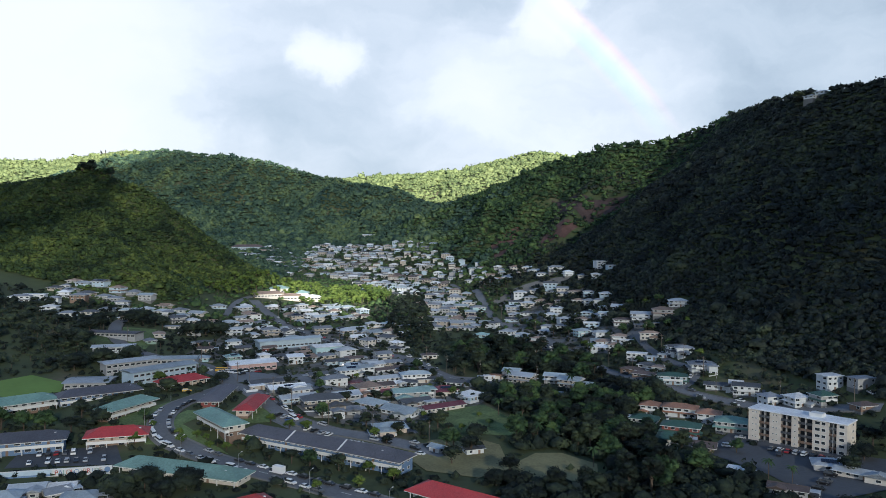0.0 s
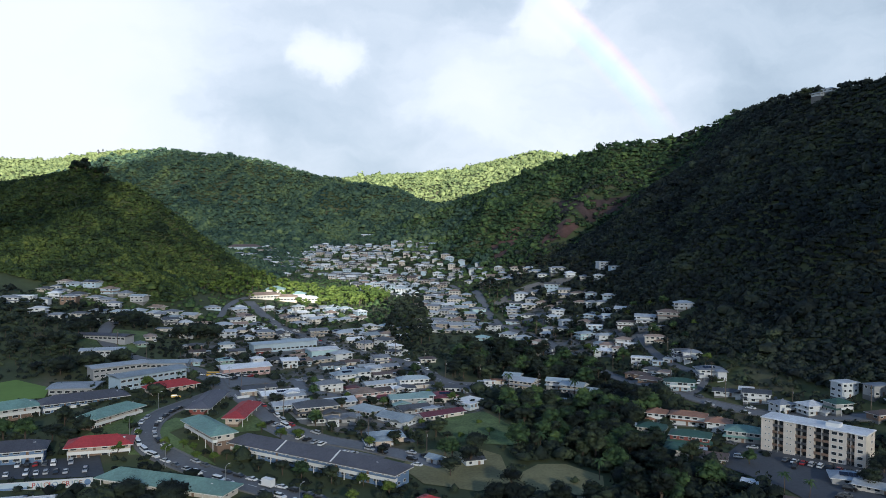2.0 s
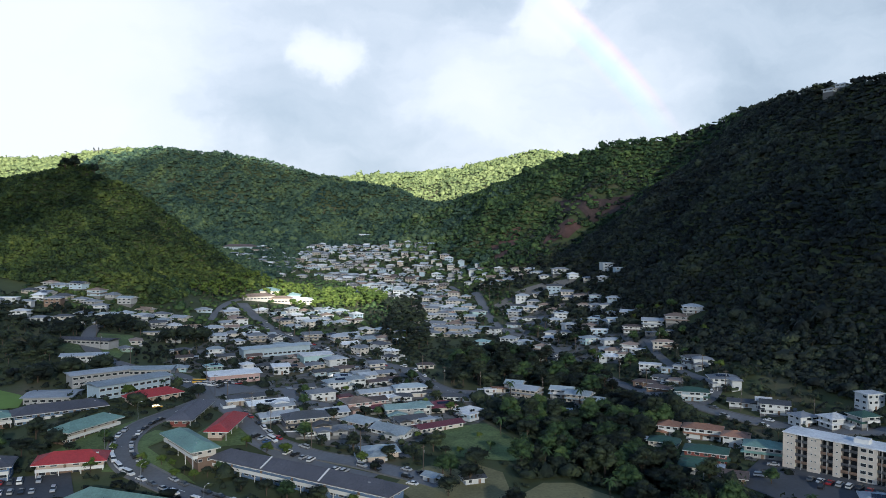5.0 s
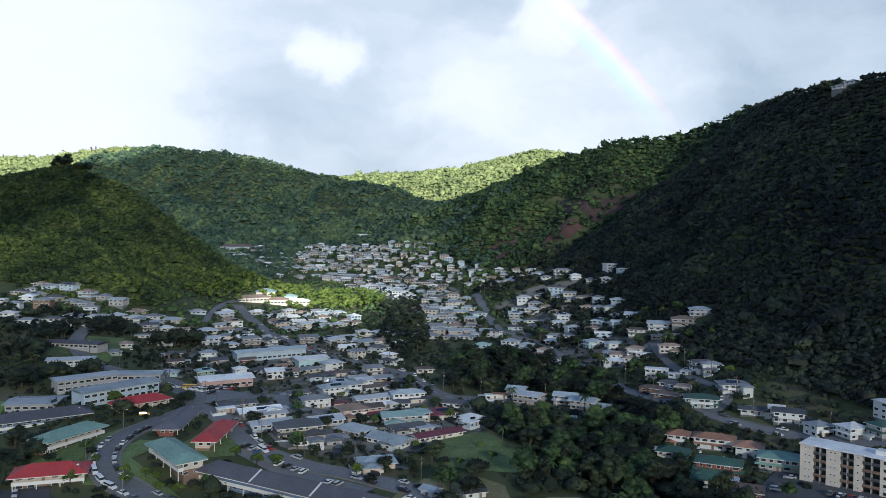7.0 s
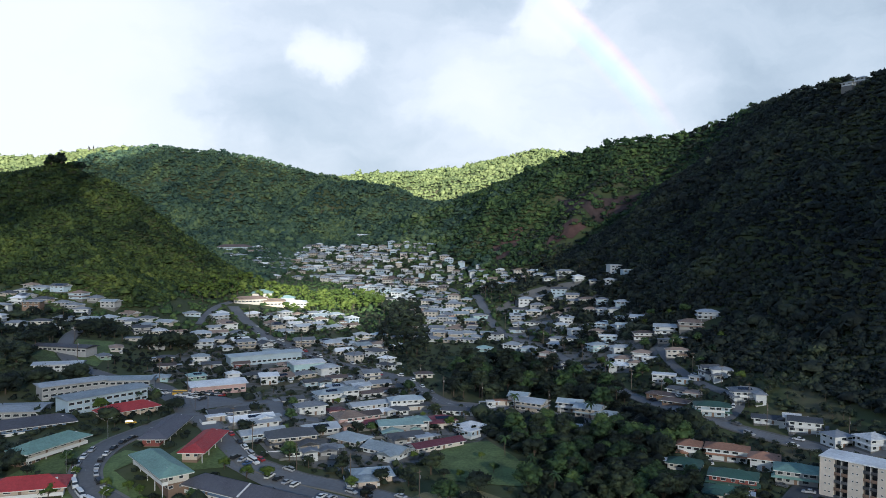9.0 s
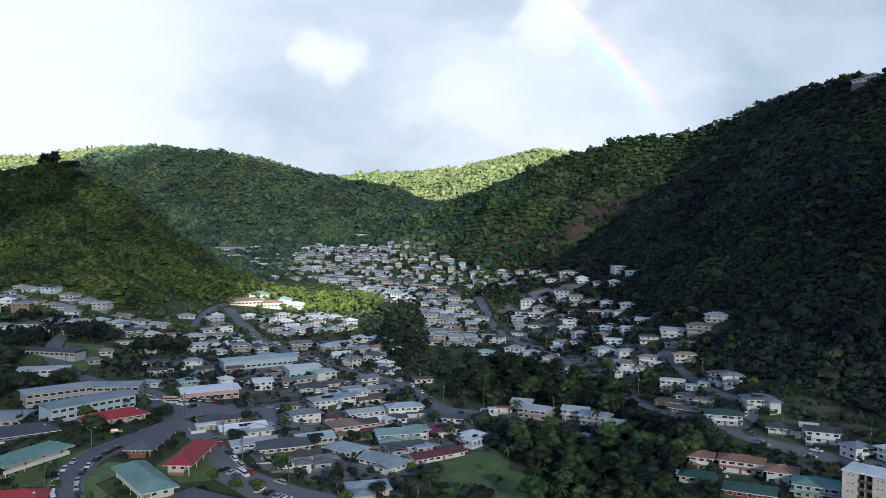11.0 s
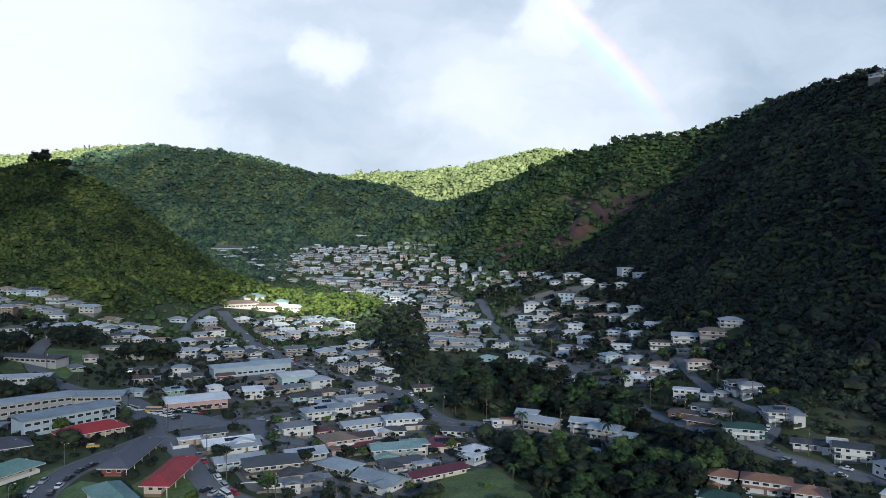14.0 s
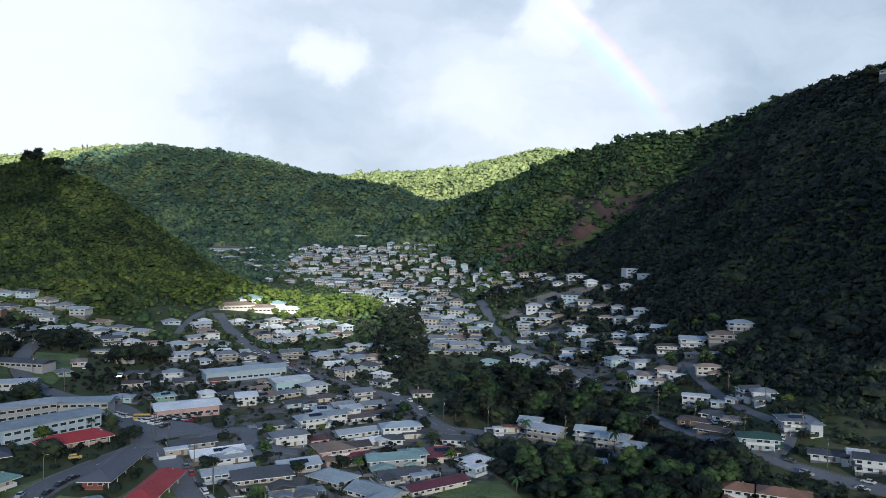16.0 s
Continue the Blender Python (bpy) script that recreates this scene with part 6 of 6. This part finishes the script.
def car_template(kind, paint):
    ob = thing({"sedan": "car", "suv": "car", "van": "van", "truck": "truck", "bus": "bus"}[kind], pose(0, -900, -300),
               {"sedan": f"parked {paint} saloon car with dark windows", "suv": f"parked {paint} sport utility car with dark windows", "van": f"parked {paint} van with dark windows", "truck": f"parked {paint} box truck", "bus": f"{paint} school bus parked in the lot"}[kind],
               {"sedan": "car", "suv": "car", "van": "van", "truck": "truck", "bus": "bus"}[kind], "parked vehicles")
    if kind == "sedan":
        half = 2.3
        body = [(-2.3, 0.35), (-2.32, 0.75), (-1.9, 0.95), (-1.2, 0.98), (0.9, 0.98), (2.0, 0.82), (2.3, 0.65), (2.28, 0.32)]
        cabin, roof = [(-1.75, 0.95), (-1.05, 1.38), (0.35, 1.40), (1.15, 0.95)], [(-1.08, 1.36), (-0.95, 1.45), (0.25, 1.46), (0.38, 1.37)]
    elif kind == "suv":
        half = 2.35
        body = [(-2.35, 0.4), (-2.38, 1.05), (1.1, 1.08), (2.1, 0.98), (2.35, 0.8), (2.33, 0.38)]
        cabin, roof = [(-2.3, 1.03), (-2.05, 1.62), (0.4, 1.66), (1.2, 1.05)], [(-2.1, 1.60), (-2.0, 1.72), (0.25, 1.75), (0.45, 1.63)]
    elif kind == "van":
        half = 2.7
        body = [(-2.7, 0.4), (-2.72, 1.25), (1.6, 1.25), (2.4, 1.05), (2.7, 0.85), (2.68, 0.38)]
        cabin, roof = [(-2.68, 1.2), (-2.6, 1.85), (1.0, 1.9), (1.75, 1.2)], [(-2.66, 1.8), (-2.55, 2.05), (0.8, 2.08), (1.15, 1.85)]
    elif kind == "bus":
        half = 4.2
        body = [(-4.5, 0.5), (-4.5, 1.7), (3.2, 1.7), (3.3, 1.4), (4.4, 1.25), (4.5, 0.5)]
        cabin, roof = [(-4.45, 1.68), (-4.4, 2.45), (3.0, 2.45), (3.2, 1.68)], [(-4.45, 2.4), (-4.3, 2.85), (2.8, 2.85), (3.05, 2.4)]
    else:
        half = 3.2
        body = [(-3.2, 0.5), (-3.2, 0.9), (3.1, 0.9), (3.1, 0.5)]
        cabin, roof = [(1.5, 0.9), (1.5, 2.1), (2.5, 2.1), (3.1, 1.3), (3.1, 0.9)], [(1.5, 2.0), (1.5, 2.15), (2.45, 2.15), (2.6, 2.0)]
        part("cargo_box", box(-3.2, 1.4, -1.15, 1.15, 0.92, 3.2), "paint_white", ob)
    w = 0.9 if kind in ("sedan", "suv") else 1.0
    part("body", slab(body, w, 0.04), "paint_" + paint, ob)
    cab = part("cabin_glass", slab(cabin, w - 0.06, 0.16), "glass", ob)
    part("roof", slab(roof, w - 0.20, 0.03), "paint_" + paint, cab)
    for sx in (-0.62, 0.62):
        for sy in (-1, 1):
            c = (sx * half, sy * (w - 0.08), 0.33)
            v = [(c[0] + math.cos(a) * 0.33, c[1] + e, c[2] + math.sin(a) * 0.33) for e in (-0.1, 0.1) for a in (k * math.tau / 8 for k in range(8))]
            e = c[1] + sy * 0.11
            v += [(c[0] + math.cos(a) * 0.2, e, c[2] + math.sin(a) * 0.2) for a in (k * math.tau / 8 for k in range(8))]
            side = 8 if sy > 0 else 0
            f = [tuple(range(7, -1, -1)), tuple(range(8, 16))] + [(k, (k + 1) % 8, (k + 1) % 8 + 8, k + 8) for k in range(8)]
            f += [(side + k, side + (k + 1) % 8, 16 + (k + 1) % 8, 16 + k) for k in range(8)] + [tuple(range(16, 24))]
            part("wheel", mesh_of("wheel", v, f, ["tyre", "steel"], [0] * (len(f) - 1) + [1]), None, ob)
    return ob


CARS = [car_template(*k) for k in (("sedan", "white"), ("suv", "white"), ("sedan", "silver"), ("suv", "black"), ("sedan", "grey"), ("sedan", "red"), ("suv", "silver"), ("sedan", "blue"), ("van", "white"), ("truck", "white"), ("sedan", "black"), ("bus", "yellow"), ("suv", "yellow"))]


def car(x, y, rot, kind, lift=0.33):
    ob = CARS[kind]
    e = 1.6
    c, s = math.cos(radians(rot)), math.sin(radians(rot))
    nose, tail = zg(x + c * e, y + s * e), zg(x - c * e, y - s * e)
    m = pose(x, y, (nose + tail) / 2 + lift, 0, 0, rot) @ pose(0, 0, 0, 0, -math.degrees(math.atan2(nose - tail, 2 * e)), 0)
    if ob.location.y < -500:
        ob.matrix_world = m
        return ob
    ob = copy_thing(ob, Matrix())
    ob.matrix_basis = m
    return ob


def parked(name, start, end, offset, seed, fill=0.8, gap=6.4, kinds=(0, 0, 1, 2, 3, 4, 6, 10, 3, 5)):
    """Cars along one side of a street, between two distances from its start."""
    r = random.Random(seed)
    line, run = ROADS[name], 0.0
    due = start
    for p, q in zip(line, line[1:]):
        d = q - p
        while due < run + d.length and due < end:
            s = (due - run) / d.length
            n = Vector((-d.y, d.x)).normalized()
            c = p + d * s + n * offset
            if r.random() < fill:
                car(c.x, c.y, math.degrees(math.atan2(d.y, d.x)) + (180 if offset > 0 else 0) + r.uniform(-3, 3), r.choice(kinds))
            due += gap * r.uniform(0.9, 1.25)
        run += d.length


parked("school_road", 30, 200, -3.6, 1, 0.85, kinds=(3, 10, 4, 0, 3, 2, 10))
parked("school_road", 42, 195, 3.6, 2, 0.85, kinds=(0, 1, 0, 8, 2, 0, 4))
parked("school_lane", 34, 150, 3.3, 3, 0.7)
parked("school_lane", 120, 160, -3.3, 4, 0.6)
# cars standing at an angle in the bays beside the lane
for k, (x, y) in enumerate(((-76.5, 352.3), (-73.5, 351.2), (-70.9, 349.1), (-61, 341.4), (-57.7, 340.3), (-53.9, 338.1), (-50.5, 335.7), (-39.3, 325.5), (-35.6, 323.5))):
    car(x, y, 62 + 5 * math.sin(k * 2.3), (3, 2, 7, 1, 10, 2, 1, 0, 6)[k])
parked("main_street", 60, 330, 3.4, 5, 0.45)
parked("main_street", 80, 330, -3.4, 6, 0.35)
parked("hill_road", 320, 640, 2.4, 7, 0.25, 9)
parked("hill_road", 200, 600, -2.4, 8, 0.15, 9)
parked("upper_lane", 5, 120, 2.0, 9, 0.3, 9)
car(-63, 287, 150, 9)
car(-132.5, 454.3, 25, 11)
car(-133.4, 393.4, 20, 12)
car(-69.5, 351.1, -38, 8)
r = random.Random(12)
for row, (ax, ay, bx, by, turn) in enumerate(((-164.1, 303.1, -140.7, 311.4, 110), (-163, 293, -134.1, 302.1, 110), (134, 309, 157, 287, 45), (118, 312, 130, 326, 150), (128, 292, 138, 304, 60), (131, 262, 150, 284, -45), (-150, 466, -112, 431, 60), (-140.1, 472.2, -106.1, 447.1, 70))):
    n = int(math.hypot(bx - ax, by - ay) / 3.1)
    for i in range(n):
        if r.random() < (0.72 if row < 4 else 0.6):
            car(ax + (bx - ax) * (i + 0.5) / n, ay + (by - ay) * (i + 0.5) / n, turn + r.uniform(-4, 4) + r.choice((0, 180)), r.choice((0, 0, 1, 2, 3, 4, 6, 10, 5, 8)))


# ---------------------------------------------------------------- poles
def utility_pole(x, y, rot, tall=11.0):
    ob = thing("utility_pole", pose(x, y, zg(x, y), 0, 0, rot), "weathered wooden utility pole with a crossarm", "utility pole", "utility poles")
    part("pole", tube([(0, 0, -1), (0, 0, tall)], [0.17, 0.12], 6), "wood_pole", ob)
    part("crossarm", box(-1.3, 1.3, -0.07, 0.07, tall - 1.0, tall - 0.82), "wood_pole", ob)
    part("transformer", tube([(0.35, 0, tall - 3.2), (0.35, 0, tall - 2.2)], [0.25, 0.25], 8), "steel", ob)
    return ob


def street_lamp(x, y, rot):
    ob = thing("street_lamp", pose(x, y, zg(x, y), 0, 0, rot), "slim grey street lamp with a curved arm", "street lamp", "street lamps")
    part("pole", tube([(0, 0, -0.5), (0, 0, 7.5), (0.5, 0, 8.3), (1.8, 0, 8.6)], [0.10, 0.08, 0.06, 0.05], 6), "steel", ob)
    part("lamp_head", box(1.5, 2.2, -0.15, 0.15, 8.52, 8.68), "trim_white", ob)
    return ob


for name, gap, off in (("school_lane", 26, 5.5), ("main_street", 32, 5.8), ("hill_road", 34, 5.8), ("upper_lane", 34, 3.8), ("left_road", 36, 4.8)):
    line, run = ROADS[name], 0.0
    due = gap * 0.5
    for p, q in zip(line, line[1:]):
        run += (q - p).length
        if run > due and p.y < 800:
            due += gap
            d = (q - p).normalized()
            utility_pole(p.x - d.y * off, p.y + d.x * off, math.degrees(math.atan2(d.y, d.x)) + 90)
line = ROADS["school_road"]
for i in range(4, len(line) - 2, 8):
    d = (line[i + 1] - line[i]).normalized()
    street_lamp(line[i].x - d.y * 6.4, line[i].y + d.x * 6.4, math.degrees(math.atan2(d.y, d.x)) - 90)

# cars standing beside houses
r = random.Random(77)
for ob in [o for o in scene.objects if o.name.startswith("house") and o.parent is None and o.location.y < 560][::2]:
    a = math.radians(r.uniform(200, 340))
    x, y = ob.location.x + 8.5 * math.cos(a), ob.location.y + 8.5 * math.sin(a)
    if all((x - q[0]) ** 2 + (y - q[1]) ** 2 > (q[2] - 1.5) ** 2 for q in TAKEN):
        car(x, y, r.uniform(0, 360), r.choice((0, 1, 2, 3, 4, 6)), 0.02)
        TAKEN.append((x, y, 2.2))
# ---------------------------------------------------------------- forest, denser where the hills are steep
grid_taken = {}
for q in TAKEN:
    for i in range(int((q[0] - q[2] - 6) // 20), int((q[0] + q[2] + 6) // 20) + 1):
        for j in range(int((q[1] - q[2] - 6) // 20), int((q[1] + q[2] + 6) // 20) + 1):
            grid_taken.setdefault((i, j), []).append(q)


def open_ground(x, y, room):
    return np.array([all((a - q[0]) ** 2 + (b - q[1]) ** 2 > (q[2] + room) ** 2 for q in grid_taken.get((int(a // 20), int(b // 20)), ())) for a, b in zip(x, y)], bool)


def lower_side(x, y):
    """The shade-darkened scrub gives way to green forest over a ragged belt."""
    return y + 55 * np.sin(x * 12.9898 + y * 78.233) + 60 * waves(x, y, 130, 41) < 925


hill_forest("forest", 60, 620, 300, 1010, 3.0, 2.2, 21, "scrub forest on the steep valley side, its shade put into the dark colour", "leaf_scrub_shade", least=12, leaves=9, front=lower_side)
back_line = np.array(sorted((p[0], p[1]) for p in CREST_BACK))
side_line = np.array(sorted((p[1], p[0]) for p in CREST_RIGHT))


def before_back(x, y):
    return y < np.interp(x, back_line[:, 0], back_line[:, 1]) + 35


def west_side(x, y):
    """Plain and haze-tinted forest mingle along a ragged line up the valley head."""
    return x + 55 * np.sin(x * 12.9898 + y * 78.233) + 90 * waves(x, y, 190, 43) < 10


def before_side(x, y):
    return x < np.interp(y, side_line[:, 0], side_line[:, 1]) + 30


hill_forest("forest", -160, 460, 830, 1420, 4.0, 2.9, 31, "dense green forest on the upper valley side", least=6, leaves=10, front=lambda x, y: before_side(x, y) & ~west_side(x, y) & ~((x > 60) & lower_side(x, y)))
hill_forest("forest", 0, 700, 600, 1500, 6.5, 3.6, 32, "green forest on the far side of the ridge", least=6, front=lambda x, y: ~before_side(x, y) & before_side(x - 45, y), leaves=6)
hill_forest("forest", -640, -150, 600, 960, 2.9, 2.1, 22, "dense olive-green forest on the steep spur", "leaf_olive", least=5, leaves=10)
hill_forest("forest", -1250, 160, 960, 1900, 5.8, 3.7, 23, "dense forest on the valley head, distance haze put into its blue-green", "leaf_valley_haze", least=7, leaves=9, front=lambda x, y: before_back(x, y) & west_side(x, y))
hill_forest("forest", -1300, 0, 1400, 2100, 9, 4.6, 33, "green forest behind the valley head", least=7, leaves=5, front=lambda x, y: ~before_back(x, y) & before_back(x, y - 70))
hill_forest("forest", -1900, 1300, 1900, 2345, 8.5, 5.0, 24, "forest on the far ridge, sun and haze put into its pale colour", "leaf_far_haze", least=9, leaves=6)
hill_forest("forest", -700, -195, 850, 1400, 6.0, 4.2, 25, "forest in the side valley behind the spur, haze put into its blue-green", "leaf_valley_haze", least=-1, most=7.5)
hill_forest("forest", -260, 60, 1225, 1420, 6.0, 4.2, 26, "green forest at the head of the valley floor, haze put into its colour", "leaf_valley_haze", least=-1, most=7.5)
hill_forest("undergrowth", -340, 190, 225, 620, 4.2, 1.5, 27, "low green shrubs and hedges on open ground", "leaf_dark", least=-1, most=14, share=0.5, front=lambda x, y: ~((x > -100) & (x < 22) & (y > 365) & (y < 515) & (np.sin(x * 12.9898 + y * 78.233) > -0.5)), room=-1.5, leaves=18, category="shrubs", spray=(0.16, 0.3))
hill_forest("undergrowth", -340, 170, 620, 1230, 6.0, 1.9, 28, "green shrubs and gardens between houses", "leaf_forest", least=-1, most=9, share=0.7, room=-1.5, leaves=8, category="shrubs")
hill_forest("undergrowth", 22, 118, 250, 430, 3.6, 2.6, 29, "dense dark shrubs filling the ravine", "leaf_dark", least=-1, most=16, share=0.85, room=0.5, leaves=30, category="shrubs", spray=(0.12, 0.24))
